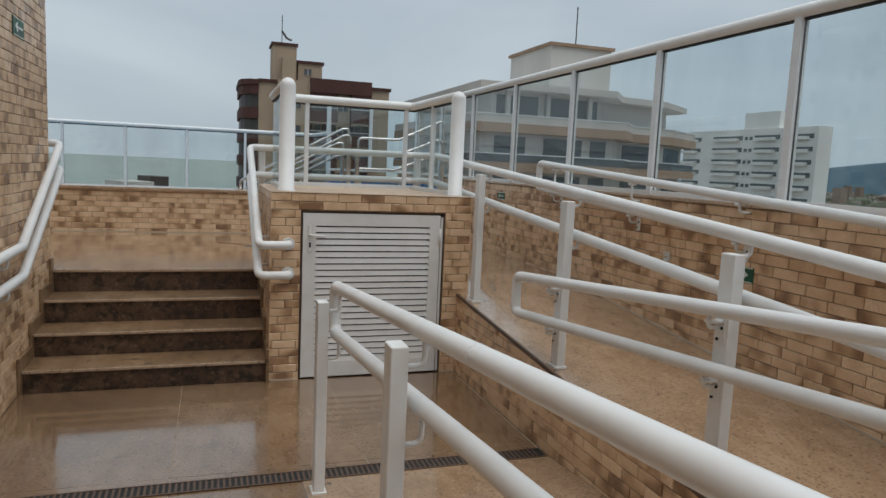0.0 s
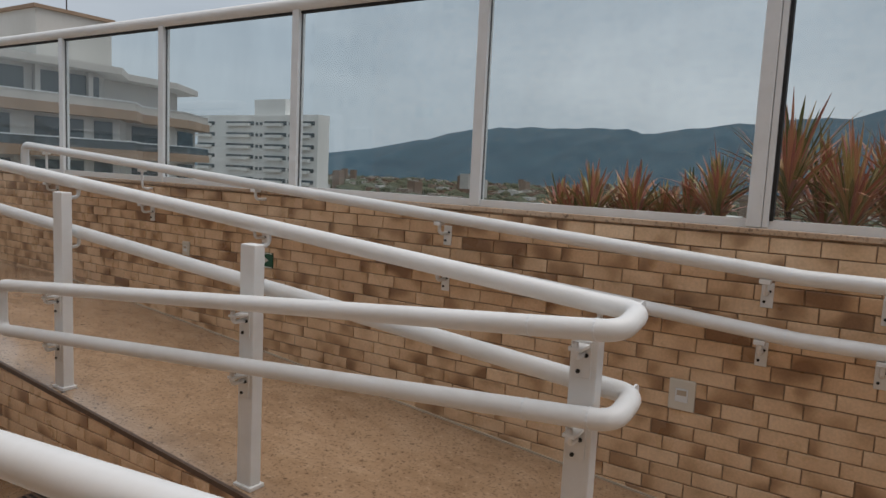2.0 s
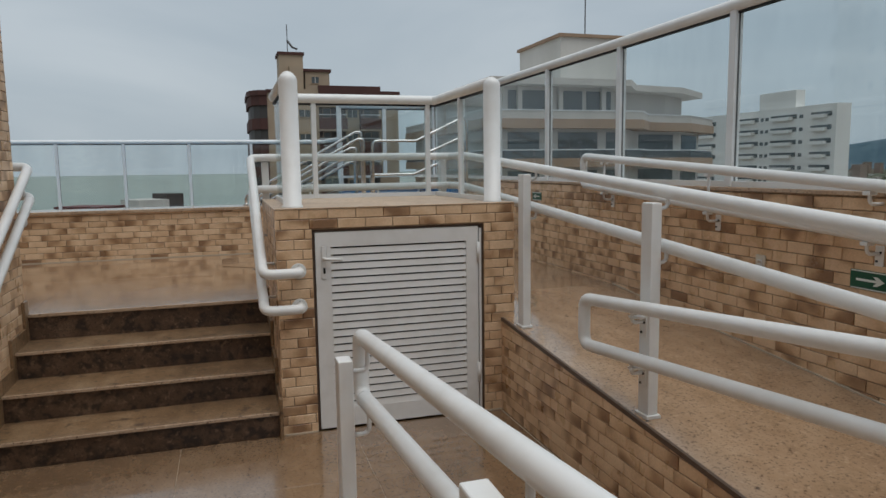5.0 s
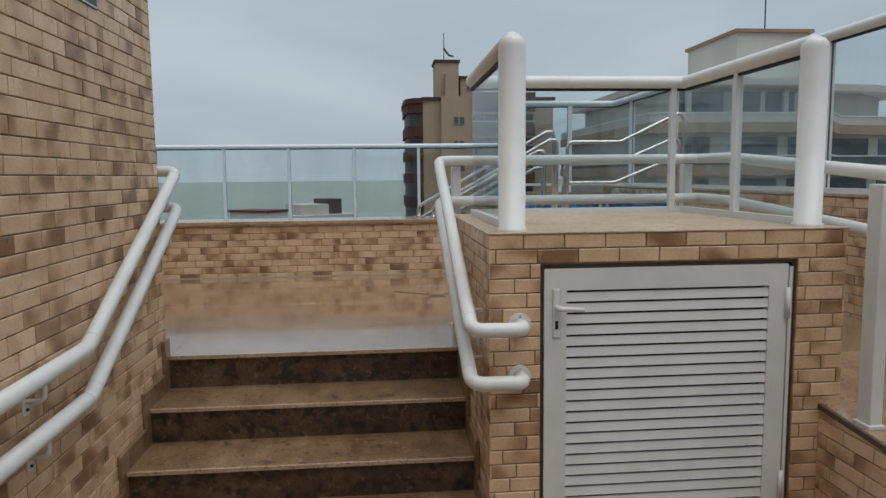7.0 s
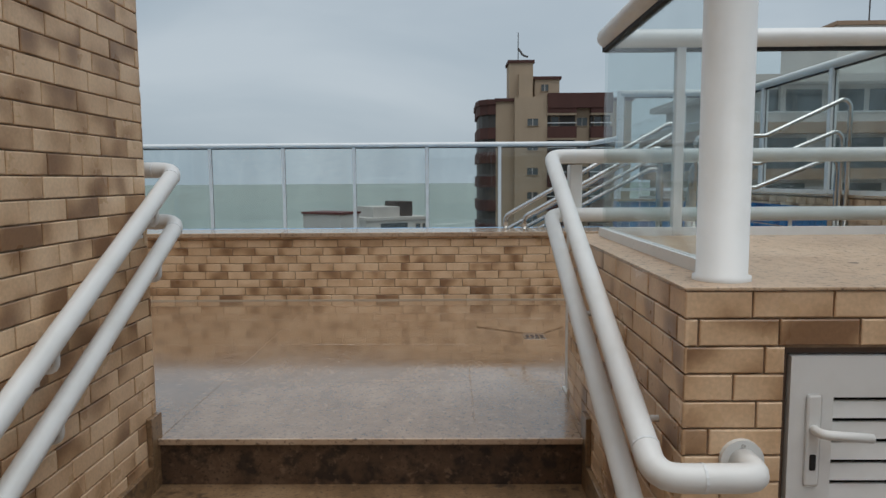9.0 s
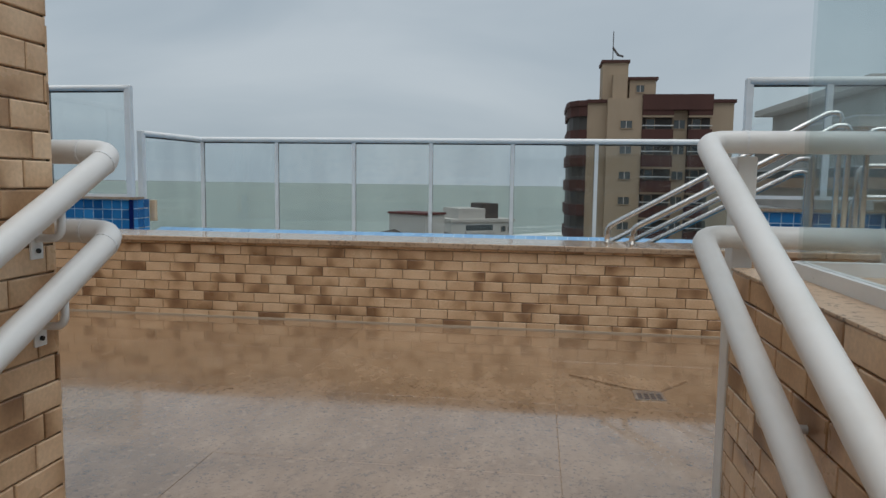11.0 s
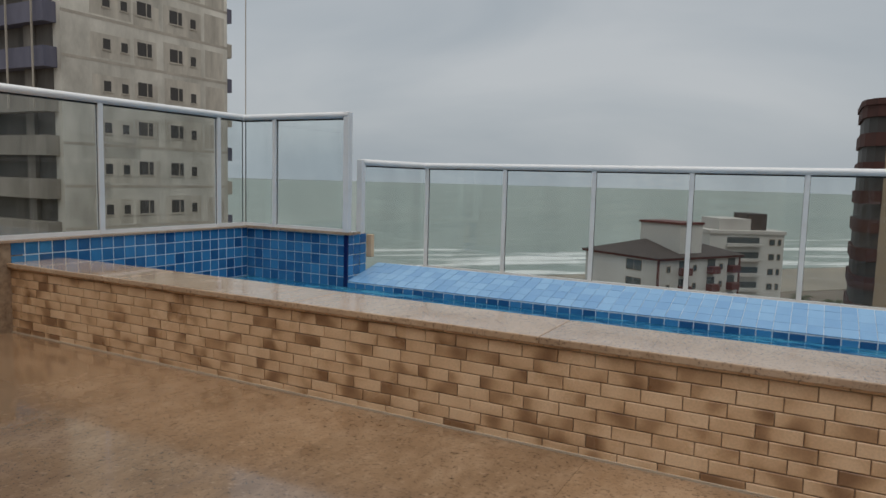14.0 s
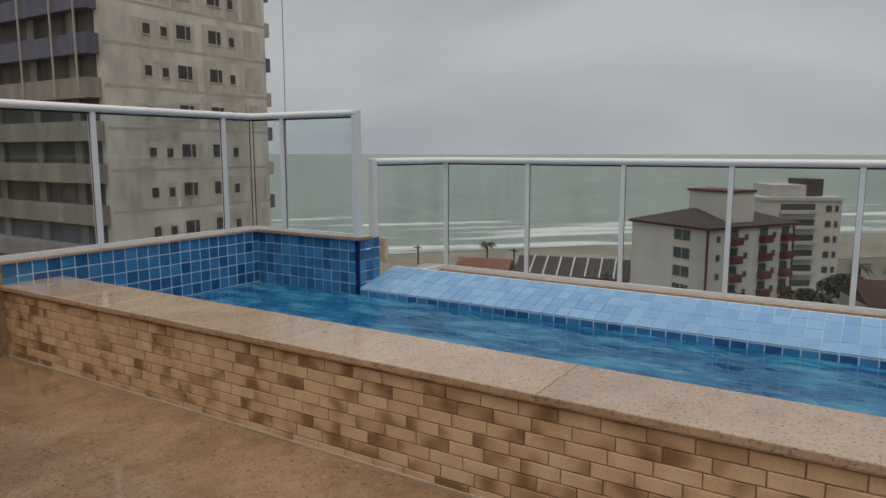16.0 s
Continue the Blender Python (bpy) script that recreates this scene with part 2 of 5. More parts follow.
# ---- mesh tools ----
def part(name, bm, mat, parent=None, label="", smooth=False):
    """Links a bmesh as one mesh object, under a thing or a part if one is given."""
    me = bpy.data.meshes.new(name)
    bmesh.ops.recalc_face_normals(bm, faces=bm.faces)
    bm.to_mesh(me)
    bm.free()
    me.materials.append(mat)
    if smooth:
        for p in me.polygons:
            p.use_smooth = True
    ob = new(name, me)
    if parent is not None:
        ob.parent = parent
    if label:
        tagged(ob, label)
    return ob


def box(x0, y0, z0, x1, y1, z1, bm=None, bevel=0.0):
    own = bm if bm is not None else bmesh.new()
    g = bmesh.ops.create_cube(own, size=1.0)["verts"]
    bmesh.ops.scale(own, vec=(abs(x1 - x0), abs(y1 - y0), abs(z1 - z0)), verts=g)
    bmesh.ops.translate(own, vec=((x0 + x1) / 2, (y0 + y1) / 2, (z0 + z1) / 2), verts=g)
    if bevel:
        es = list({e for v in g for e in v.link_edges})
        bmesh.ops.bevel(own, geom=es, offset=bevel, segments=2, affect="EDGES", profile=0.5)
    return own


def prism(points, axis, a, b, bm=None):
    """A polygon in the plane across an axis, pushed from a to b along it."""
    own = bm if bm is not None else bmesh.new()

    def at(p, s):
        return {"x": (s, p[0], p[1]), "y": (p[0], s, p[1]), "z": (p[0], p[1], s)}[axis]
    low = [own.verts.new(at(p, a)) for p in points]
    high = [own.verts.new(at(p, b)) for p in points]
    own.faces.new(low)
    own.faces.new(high[::-1])
    k = len(points)
    for i in range(k):
        own.faces.new((low[i], low[(i + 1) % k], high[(i + 1) % k], high[i]))
    return own


def rounded(path, r, steps=5, closed=False):
    """A path with its corners turned into arcs of radius r."""
    pts = [Vector(p) for p in path]
    out = []
    for i, p in enumerate(pts):
        if not closed and (i == 0 or i == len(pts) - 1):
            out.append(p)
            continue
        a, c = pts[i - 1], pts[(i + 1) % len(pts)]
        u, v = (a - p).normalized(), (c - p).normalized()
        ang = u.angle(v)
        if ang > 3.05:
            out.append(p)
            continue
        cut = min(r / math.tan(ang / 2), 0.48 * (a - p).length, 0.48 * (c - p).length)
        p0, p1 = p + u * cut, p + v * cut
        for s in range(steps + 1):
            f = s / steps
            out.append((1 - f) ** 2 * p0 + 2 * f * (1 - f) * p + f * f * p1)
    return out


def tube(path, r, bm=None, sides=14, closed=False, squash=1.0):
    own = bm if bm is not None else bmesh.new()
    pts = [Vector(p) for p in path]
    rings, k = [], len(pts)
    side = None
    for i, p in enumerate(pts):
        a = pts[i - 1] if (i or closed) else p
        c = pts[(i + 1) % k] if (i < k - 1 or closed) else p
        d = (c - a).normalized()
        if side is None:
            side = d.cross(Vector((0, 0, 1)))
            if side.length < 0.05:
                side = d.cross(Vector((1, 0, 0)))
        side = (side - d * side.dot(d)).normalized()
        up = side.cross(d)
        rings.append([own.verts.new(p + side * math.cos(q) * r + up * math.sin(q) * r * squash) for q in (2 * math.pi * j / sides for j in range(sides))])
    for i in range(k if closed else k - 1):
        u, v = rings[i], rings[(i + 1) % k]
        for j in range(sides):
            own.faces.new((u[j], u[(j + 1) % sides], v[(j + 1) % sides], v[j]))
    if not closed:
        own.faces.new(rings[0][::-1])
        own.faces.new(rings[-1])
    return own


def ring_collar(p, d, r, width=0.012):
    """A raised joint round a tube."""
    p, d = Vector(p), Vector(d).normalized()
    return tube([p - d * width / 2, p + d * width / 2], r)


def thing(name, label, category, group="", at=(0, 0, 0)):
    e = new(name)
    e.location = at
    return tagged(e, label, category, group)


def structure(ob, label=""):
    return tagged(ob, label, kind="structure")


# bricks and tiles laid on a plane: u along it, v up it, w out of it
def clip_poly(poly, inside, cut):
    out = []
    for i, p in enumerate(poly):
        q = poly[(i + 1) % len(poly)]
        if inside(p):
            out.append(p)
        if inside(p) != inside(q):
            out.append(cut(p, q))
    return out


def half_plane(poly, a, b, c):
    """Keeps a*u + b*v <= c."""
    f = lambda p: a * p[0] + b * p[1] - c
    return clip_poly(poly, lambda p: f(p) <= 1e-7, lambda p, q: tuple(p[k] + (q[k] - p[k]) * f(p) / (f(p) - f(q)) for k in (0, 1)))


def piece_mesh(poly, depth, chamfer):
    """Vertices and faces of one proud piece with chamfered front edges."""
    k = len(poly)
    cu, cv = sum(p[0] for p in poly) / k, sum(p[1] for p in poly) / k
    ext = max(max(abs(p[0] - cu) for p in poly), 1e-4), max(max(abs(p[1] - cv) for p in poly), 1e-4)
    s = [max(0.2, 1 - chamfer / e) for e in ext]
    vs = [(u, v, 0.0) for u, v in poly] + [(u, v, depth - chamfer * 0.7) for u, v in poly] + [(cu + (u - cu) * s[0], cv + (v - cv) * s[1], depth) for u, v in poly]
    fs = [tuple(range(2 * k, 3 * k))]
    for a in (0, k):
        fs += [(a + i, a + (i + 1) % k, a + k + (i + 1) % k, a + k + i) for i in range(k)]
    return vs, fs


def lay(parent, m, length, height, mat, name="brick", bl=0.19, bh=0.0675, gap=0.005, depth=0.009, shift=0.5, cuts=(), holes=(), near=None, limit=300, u0=0.0, v0=0.0, chamfer=0.003):
    """Lays pieces on the plane m over length x height. The first `limit` that lie within `near` (u0, u1) become objects, the rest one mesh."""
    shared, rest_v, rest_f = {}, [], []
    placed = 0
    rows = int(math.ceil(height / bh - 1e-6))
    for j in range(rows):
        va, vb = j * bh + gap / 2, min((j + 1) * bh - gap / 2, height)
        if vb - va < 0.008:
            continue
        off = -bl * (((0.5 * (j % 2) + (0.0, 0.17, -0.12, 0.33, 0.08)[(j * 3) % 5]) % 1.0) if shift else 0.0)
        i = 0
        while off + i * bl < length:
            ua, ub = max(0.0, off + i * bl + gap / 2), min(length, off + (i + 1) * bl - gap / 2)
            i += 1
            if ub - ua < 0.012:
                continue
            polys = [[(ua, va), (ub, va), (ub, vb), (ua, vb)]]
            for h in holes:
                nxt = []
                for poly in polys:
                    if ub <= h[0] or ua >= h[1] or vb <= h[2] or va >= h[3]:
                        nxt.append(poly)
                        continue
                    for part_poly in (half_plane(poly, 1, 0, h[0]), half_plane(poly, -1, 0, -h[1]),
                                      half_plane(half_plane(half_plane(poly, -1, 0, -h[0]), 1, 0, h[1]), 0, -1, -h[3]),
                                      half_plane(half_plane(half_plane(poly, -1, 0, -h[0]), 1, 0, h[1]), 0, 1, h[2])):
                        if len(part_poly) > 2:
                            nxt.append(part_poly)
                polys = nxt
            for poly in polys:
                for a, b, c in cuts:
                    poly = half_plane(poly, a, b, c) if len(poly) > 2 else poly
                if len(poly) < 3:
                    continue
                us, vs_ = [p[0] for p in poly], [p[1] for p in poly]
                if max(us) - min(us) < 0.01 or max(vs_) - min(vs_) < 0.006:
                    continue
                d = depth + random.uniform(-0.0008, 0.0012)
                mid = (min(us) + max(us)) / 2
                if near and near[0] <= mid <= near[1] and placed < limit:
                    placed += 1
                    o = (us[0], vs_[0])
                    key = tuple((round(p[0] - o[0], 4), round(p[1] - o[1], 4)) for p in poly)
                    if key not in shared:
                        me = bpy.data.meshes.new(name)
                        v, f = piece_mesh(list(key), depth, chamfer)
                        me.from_pydata(v, [], f)
                        me.materials.append(mat)
                        shared[key] = me
                    ob = new(name, shared[key])
                    ob.parent = parent
                    ob.matrix_local = m @ Matrix.Translation((o[0], o[1], d - depth))
                else:
                    v, f = piece_mesh(poly, d, chamfer)
                    k = len(rest_v)
                    rest_v += [tuple(m @ Vector(p)) for p in v]
                    rest_f += [tuple(k + q for q in face) for face in f]
    if rest_v:
        me = bpy.data.meshes.new(name + "_field")
        me.from_pydata(rest_v, [], rest_f)
        me.materials.append(mat)
        ob = new(name + "_field", me)
        ob.parent = parent
        tagged(ob, kind="stuff")


def plane_at(origin, u, w):
    """A pose whose x runs along u and z along w (out of the wall)."""
    u, w = Vector(u).normalized(), Vector(w).normalized()
    v = w.cross(u)
    return Matrix(((u.x, v.x, w.x, origin[0]), (u.y, v.y, w.y, origin[1]), (u.z, v.z, w.z, origin[2]), (0, 0, 0, 1)))

# ---- the plan, in metres ----
DECK = 0.725                       # upper deck above the lower floor
LAND = 0.27                        # ramp landing
WEST, BOX_W, BOX_E, MID, EAST = -1.62, 0.09, 1.73, 1.63, 2.93
BOX_S, BOX_N, BOX_TOP = 5.77, 7.32, 1.49
POOL_S, POOL_IN, BAY, RAIL_N = 9.955, 10.43, 12.61, 14.183
POOL_W, POOL_E = -6.44, 2.93
NOSES = [5.76, 6.115, 6.47, 6.825]


def ramp_low(y):
    return max(0.0, min(LAND, (4.02 - y) * 0.088))


def ramp_high(y):
    return max(LAND, min(DECK, LAND + (y - 0.95) * 0.083))


LOW_TOP = 4.02 - LAND / 0.088
HIGH_END = 0.95 + (DECK - LAND) / 0.083

# ---- large structure ----
floor_1 = structure(part("floor_1", box(WEST, -3.2, -0.3, MID, BOX_S, -0.003), M_JOINT), "wet beige granite lower terrace floor")
floor_2 = structure(part("floor_2", prism([(-6.6, 6.85), (WEST - 0.01, 6.85), (WEST, 6.862), (BOX_W, 6.862), (BOX_W, BOX_N), (BOX_E, BOX_N), (BOX_E, HIGH_END), (EAST, HIGH_END), (EAST, POOL_S), (-6.6, POOL_S)], "z", -0.3, DECK - 0.003), M_JOINT), "wet beige granite pool deck")
ramp_1 = structure(part("ramp_1", prism([(4.02, 0.0), (LOW_TOP, LAND), (LOW_TOP, -0.2), (4.02, -0.2)], "x", 0.14, MID, prism([(-3.2, -0.2), (-3.2, LAND), (LOW_TOP, LAND), (LOW_TOP, -0.2)], "x", 0.14, EAST)), M_RAMP), "wet beige granite lower ramp and its landing")
ramp_2 = structure(part("ramp_2", prism([(0.95, LAND), (HIGH_END, DECK), (HIGH_END, -0.3), (0.95, -0.3)], "x", MID + 0.009, EAST), M_RAMP), "wet beige granite upper ramp")
part("floor_slab", box(BOX_E + 0.002, HIGH_END + 0.002, DECK - 0.02, EAST - 0.002, 6.849, DECK), M_FLOOR, floor_2)
wall_west = structure(part("wall_west", box(-6.9, -3.2, -0.3, WEST - 0.009, 6.861, 3.9), M_GROUT), "tall stair tower wall clad in tan brick tiles")
wall_east = structure(part("wall_east", box(EAST + 0.009, -3.2, -0.3, 3.12, 12.9, 1.56), M_GROUT), "parapet clad in tan brick tiles under the glass screen")
wall_south = structure(part("wall_south", box(-1.63, -3.45, -0.3, 3.12, -3.2, 2.6), M_GROUT), "plain wall that closes the terrace")
pool_wall = structure(part("wall_north", box(-6.6, POOL_S + 0.009, 0.3, POOL_E, POOL_IN - 0.02, 1.262), M_GROUT), "low pool wall clad in tan brick tiles")
wall_pool_west = structure(part("wall_pool_west", box(-6.78, 6.85, -0.3, POOL_W - 0.012, 12.75, 1.462), M_GROUT), "parapet between deck and pool edge")
box_wall = structure(part("wall_machine_box", box(BOX_W + 0.009, BOX_S + 0.009, -0.3, 0.318, BOX_N, 1.482,
                     box(1.502, BOX_S + 0.009, -0.3, BOX_E - 0.009, BOX_N, 1.482, box(0.318, BOX_S + 0.009, 1.348, 1.502, BOX_N, 1.482, box(0.318, 6.5, -0.3, 1.502, BOX_N, 1.348)))), M_GROUT), "brick tiled housing beside the steps")
box_top = structure(part("trim_box_top", box(BOX_W - 0.004, BOX_S - 0.004, 1.482, BOX_E + 0.004, BOX_N + 0.01, BOX_TOP, bevel=0.002), M_SLAB), "beige stone slab on the brick housing")

# coping of the pool, in lengths butted end to end
coping = structure(new("trim_pool_coping"), "pale granite coping along the pool")
cx = -6.62
for w in (1.55, 1.62, 1.58, 1.6, 1.62, 1.585):
    part("coping_stone", box(cx + 0.001, POOL_S - 0.03, 1.264, cx + w - 0.001, POOL_IN, 1.302, bevel=0.006), M_COPING, coping)
    cx += w

# sills under the screens
structure(part("trim_sill_east", box(2.922, -3.2, 1.56, 3.13, 12.9, 1.585, bevel=0.004), M_COPING), "pale stone sill under the glass screen")
structure(part("trim_sill_west", box(-6.80, 6.86, 1.462, POOL_W + 0.012, 12.76, 1.487, bevel=0.004), M_COPING), "pale stone sill along the pool parapet")

# ---- steps ----
steps = structure(new("stairs"), "four granite steps with dark wet risers")
TREADS = [0.168, 0.348, 0.535, DECK]
for i, y in enumerate(NOSES):
    z, rise = TREADS[i], TREADS[i] - (TREADS[i - 1] if i else 0.0)
    back = NOSES[i + 1] + 0.03 if i < 3 else 7.0
    part("riser", box(WEST + 0.02, y + 0.018, z - rise - 0.02, BOX_W - 0.02, y + 0.05, z - 0.024), M_RISER, steps, "dark brown granite riser")
    part("tread", box(WEST + 0.02, y, z - 0.024, BOX_W - 0.02, back, z + (0.002 if i == 3 else 0.0), bevel=0.006), M_STEP if i < 3 else M_FLOOR, steps, "brown granite tread")
    # paler strip: worn edge, with the edge highlight put into its colour
    part("nosing", box(WEST + 0.022, y - 0.004, z - 0.020, BOX_W - 0.022, y + 0.010, z + (0.004 if i == 3 else 0.002), bevel=0.003), M_COPING, steps, "pale worn nosing with a painted edge highlight")
    part("step_core", box(WEST + 0.02, y + 0.05, -0.2, BOX_W - 0.02, back - 0.01, z - 0.026), M_GROUT, steps)
for x0, x1 in ((WEST, WEST + 0.022), (BOX_W - 0.022, BOX_W)):
    for i, y in enumerate(NOSES):
        z, rise = TREADS[i], TREADS[i] - (TREADS[i - 1] if i else 0.0)
        nxt = NOSES[i + 1] - 0.05 if i < 3 else y + 0.03
        part("stepped_skirting", box(x0, y - 0.05, z - rise - 0.02, x1, y + 0.045, z + 0.10, bevel=0.004), M_STEP, steps)
        if i < 3:
            part("stepped_skirting", box(x0, y + 0.045, z - 0.03, x1, nxt, z + 0.10, bevel=0.004), M_STEP, steps)

# thin dark stone edge along the top of the ramp's side wall
structure(part("trim_ramp_edge", prism([(0.95, LAND - 0.02), (HIGH_END, DECK - 0.02), (HIGH_END, DECK + 0.004), (0.95, LAND + 0.004)], "x", MID - 0.004, MID + 0.014), M_GRATE), "dark stone edge strip of the ramp")

# ---- pool ----
SLOPE_TOP, SLOPE_Z = 13.2, 1.11
pool_shell = structure(part("pool_shell", box(POOL_W - 0.012, POOL_IN - 0.02, -0.2, POOL_E, 14.3, 0.0,
                       box(POOL_W - 0.012, BAY + 0.012, 0.0, -5.032, 12.75, 1.462, box(1.612, BAY + 0.012, 0.0, POOL_E, 12.75, 1.462,
                       prism([(BAY + 0.01, 0.0), (BAY + 0.01, 0.966), (SLOPE_TOP, SLOPE_Z), (SLOPE_TOP + 0.05, SLOPE_Z), (SLOPE_TOP + 0.05, 0.0)], "x", -5.032, 1.612)))), M_TILEGROUT), "pool basin with pale grout")
structure(part("trim_outer_parapet", box(-5.35, 14.08, -1.0, 1.9, 14.34, 0.962, box(-5.30, 12.75, -1.0, -4.98, 14.08, 0.962, box(1.56, 12.75, -1.0, 1.9, 14.08, 0.962))), M_COPING), "stone outer edge behind the overflow")
part_bed = structure(part("pool_bed", box(POOL_W, POOL_IN, 0.0, POOL_E, BAY, 0.29), M_POOLBED), "blue tiled pool bed")
water = structure(part("water", prism([(POOL_W - 0.01, POOL_IN - 0.02), (POOL_E, POOL_IN - 0.02), (POOL_E, BAY + 0.012), (POOL_W - 0.01, BAY + 0.012)], "z", 0.30, 0.905), M_WATER), "rippled blue pool water")
water.visible_shadow = False
structure(part("trim_bay_sill", box(-6.45, 12.58, 1.462, -4.99, 12.80, 1.49, box(1.57, 12.58, 1.462, 2.925, 12.80, 1.49)), M_COPING), "stone sill over the tiled pool bays")

# pale grout fillets where walls meet the paving
structure(part("trim_pool_wall_foot", box(-6.5, POOL_S - 0.010, DECK - 0.01, EAST, POOL_S + 0.009, DECK + 0.010), M_JOINT), "pale grout line at the foot of the pool wall")
structure(part("trim_ramp_foot", prism([(0.95, LAND - 0.01), (HIGH_END, DECK - 0.01), (HIGH_END, DECK + 0.009), (0.95, LAND + 0.009)], "x", EAST - 0.010, EAST + 0.009), M_JOINT), "pale grout line along the ramp")
structure(part("trim_box_foot", box(BOX_W + 0.01, BOX_S - 0.008, -0.01, 0.318, BOX_S + 0.009, 0.009, box(1.502, BOX_S - 0.008, -0.01, MID, BOX_S + 0.009, 0.009)), M_JOINT), "pale grout line at the foot of the housing")
structure(part("pool_liner", box(POOL_W - 0.0135, POOL_S + 0.1, 0.0, POOL_W - 0.0095, BAY + 0.01, 1.461), M_TILEGROUT), "pale grout bed behind the pool tiles")
structure(part("wall_podium", box(-6.9, -3.45, -24.5, 4.5, 14.34, -0.31), M_JOINT), "pale rendered storeys under the terrace")

# ---- guards of glass and white aluminium ----
def guard(name, label, legs, top, base, post=0.032, r=0.042, posts=(), thick=(), ends=()):
    """legs: corner points (x, y) of the line; posts: (x, y) of uprights; thick: uprights that carry the ends."""
    g = thing(name, label, "railing", at=(legs[0][0], legs[0][1], base))
    off = Vector((legs[0][0], legs[0][1], base))
    loc = lambda p: (p[0] - off.x, p[1] - off.y, p[2] - off.z)
    part("top_rail", tube(rounded([loc((x, y, top)) for x, y in legs], 0.06, 4), r, sides=16, squash=0.85), M_WHITE if r > 0.045 else M_ALU, g, smooth=True)
    for x, y in posts:
        p = loc((x, y, 0))
        part("post", box(p[0] - post / 2, p[1] - post / 2, 0.0, p[0] + post / 2, p[1] + post / 2, top - base - 0.02, bevel=0.004), M_ALU, g)
    for x, y in thick:
        p = loc((x, y, 0))
        part("end_post", box(p[0] - 0.036, p[1] - 0.036, 0.0, p[0] + 0.036, p[1] + 0.036, top - base + 0.03, bevel=0.008), M_ALU, g)
    for (xa, ya), (xb, yb) in zip(legs, legs[1:]):
        d = Vector((xb - xa, yb - ya, 0))
        length = d.length
        d.normalize()
        stops = sorted({0.0, length, *((Vector((x - xa, y - ya, 0)).dot(d)) for x, y in posts if abs((x - xa) * d.y - (y - ya) * d.x) < 0.02)})
        stops = [s for s in stops if -1e-6 <= s <= length + 1e-6]
        w = d.cross(Vector((0, 0, 1)))
        for a, b in zip(stops, stops[1:]):
            if b - a < 0.12:
                continue
            a2, b2 = a + 0.012, b - 0.012
            bm = bmesh.new()
            for s in (a2, b2):
                for t in (-0.004, 0.004):
                    for z in (base + 0.035, top - 0.03):
                        bm.verts.new(loc(Vector((xa, ya, z)) + d * s + w * t))
            bmesh.ops.convex_hull(bm, input=bm.verts)
            pane = part("glass_pane", bm, M_GLASS, g, "clear glass pane")
            pane.visible_shadow = False
            for s, at in ((a + post / 2, a), (b - post / 2 - 0.003, b)):
                where = Vector((xa, ya, 0)) + d * at
                if not any((where - Vector((x, y, 0))).length < 0.03 for x, y in list(posts) + list(ends)) or r == 0.048:
                    continue
                bm = bmesh.new()
                for s2 in (s, s + 0.003):
                    for t in (-0.006, 0.006):
                        for z in (base + 0.035, top - 0.04):
                            bm.verts.new(loc(Vector((xa, ya, z)) + d * s2 + w * t))
                bmesh.ops.convex_hull(bm, input=bm.verts)
                part("pane_gasket", bm, M_GASKET, g, "dark strip beside a post")
        bm = bmesh.new()
        for s in (0.0, length):
            for t in (-0.017, 0.017):
                for z in (base, base + 0.035):
                    bm.verts.new(loc(Vector((xa, ya, z)) + d * s + w * t))
        bmesh.ops.convex_hull(bm, input=bm.verts)
        part("bottom_channel", bm, M_ALU, g)
        bm = bmesh.new()
        for s in (0.0, length):
            for t in (-0.014, 0.014):
                for z in (top - r * 0.85 - 0.012, top - r * 0.6):
                    bm.verts.new(loc(Vector((xa, ya, z)) + d * s + w * t))
        bmesh.ops.convex_hull(bm, input=bm.verts)
        part("rail_gasket", bm, M_DARK, g, "dark gasket under the top rail")
    return g


east_posts = [(3.015, y) for y in (-1.83, -0.43, 1.02, 2.405)] + [(3.015, 3.76 + 1.367 * k) for k in range(7)]
screen_east = guard("glass_screen", "tall clear glass screen with white posts on a brick parapet", [(3.015, -3.1), (3.015, 12.66), (1.60, 12.66)], 2.75, 1.585, 0.06, 0.05, east_posts + [(2.35, 12.66)], [(1.60, 12.66)])
part("gate_gasket", box(-0.022, 4.046, 0.03, 0.022, 4.061, 1.12), M_DARK, screen_east, "dark gasket beside a post")
part("gate_jamb", box(-0.024, 4.062, 0.0, 0.024, 4.088, 1.14, bevel=0.003), M_ALU, screen_east)
guard("glass_screen", "tall clear glass screen with white posts along the pool parapet", [(-6.5, 6.9), (-6.5, 12.62), (-5.02, 12.62)], 2.71, 1.487, 0.05, 0.042, [(-6.5, 8.0), (-6.5, 9.4), (-6.5, 10.81), (-6.5, 12.225), (-6.03, 12.62)], [(-5.04, 12.62)], [(-6.5, 12.62)])
guard("pool_guard", "low glass guard with white posts behind the overflow edge", [(-5.12, 12.98), (-5.0, RAIL_N), (1.55, RAIL_N), (1.66, 12.98)], 2.235, 0.962, 0.046, 0.042, [(-4.965, RAIL_N), (-3.918, RAIL_N), (-2.86, RAIL_N), (-1.839, RAIL_N), (-0.791, RAIL_N), (0.253, RAIL_N)], [(-5.12, 12.98), (1.66, 12.98)])

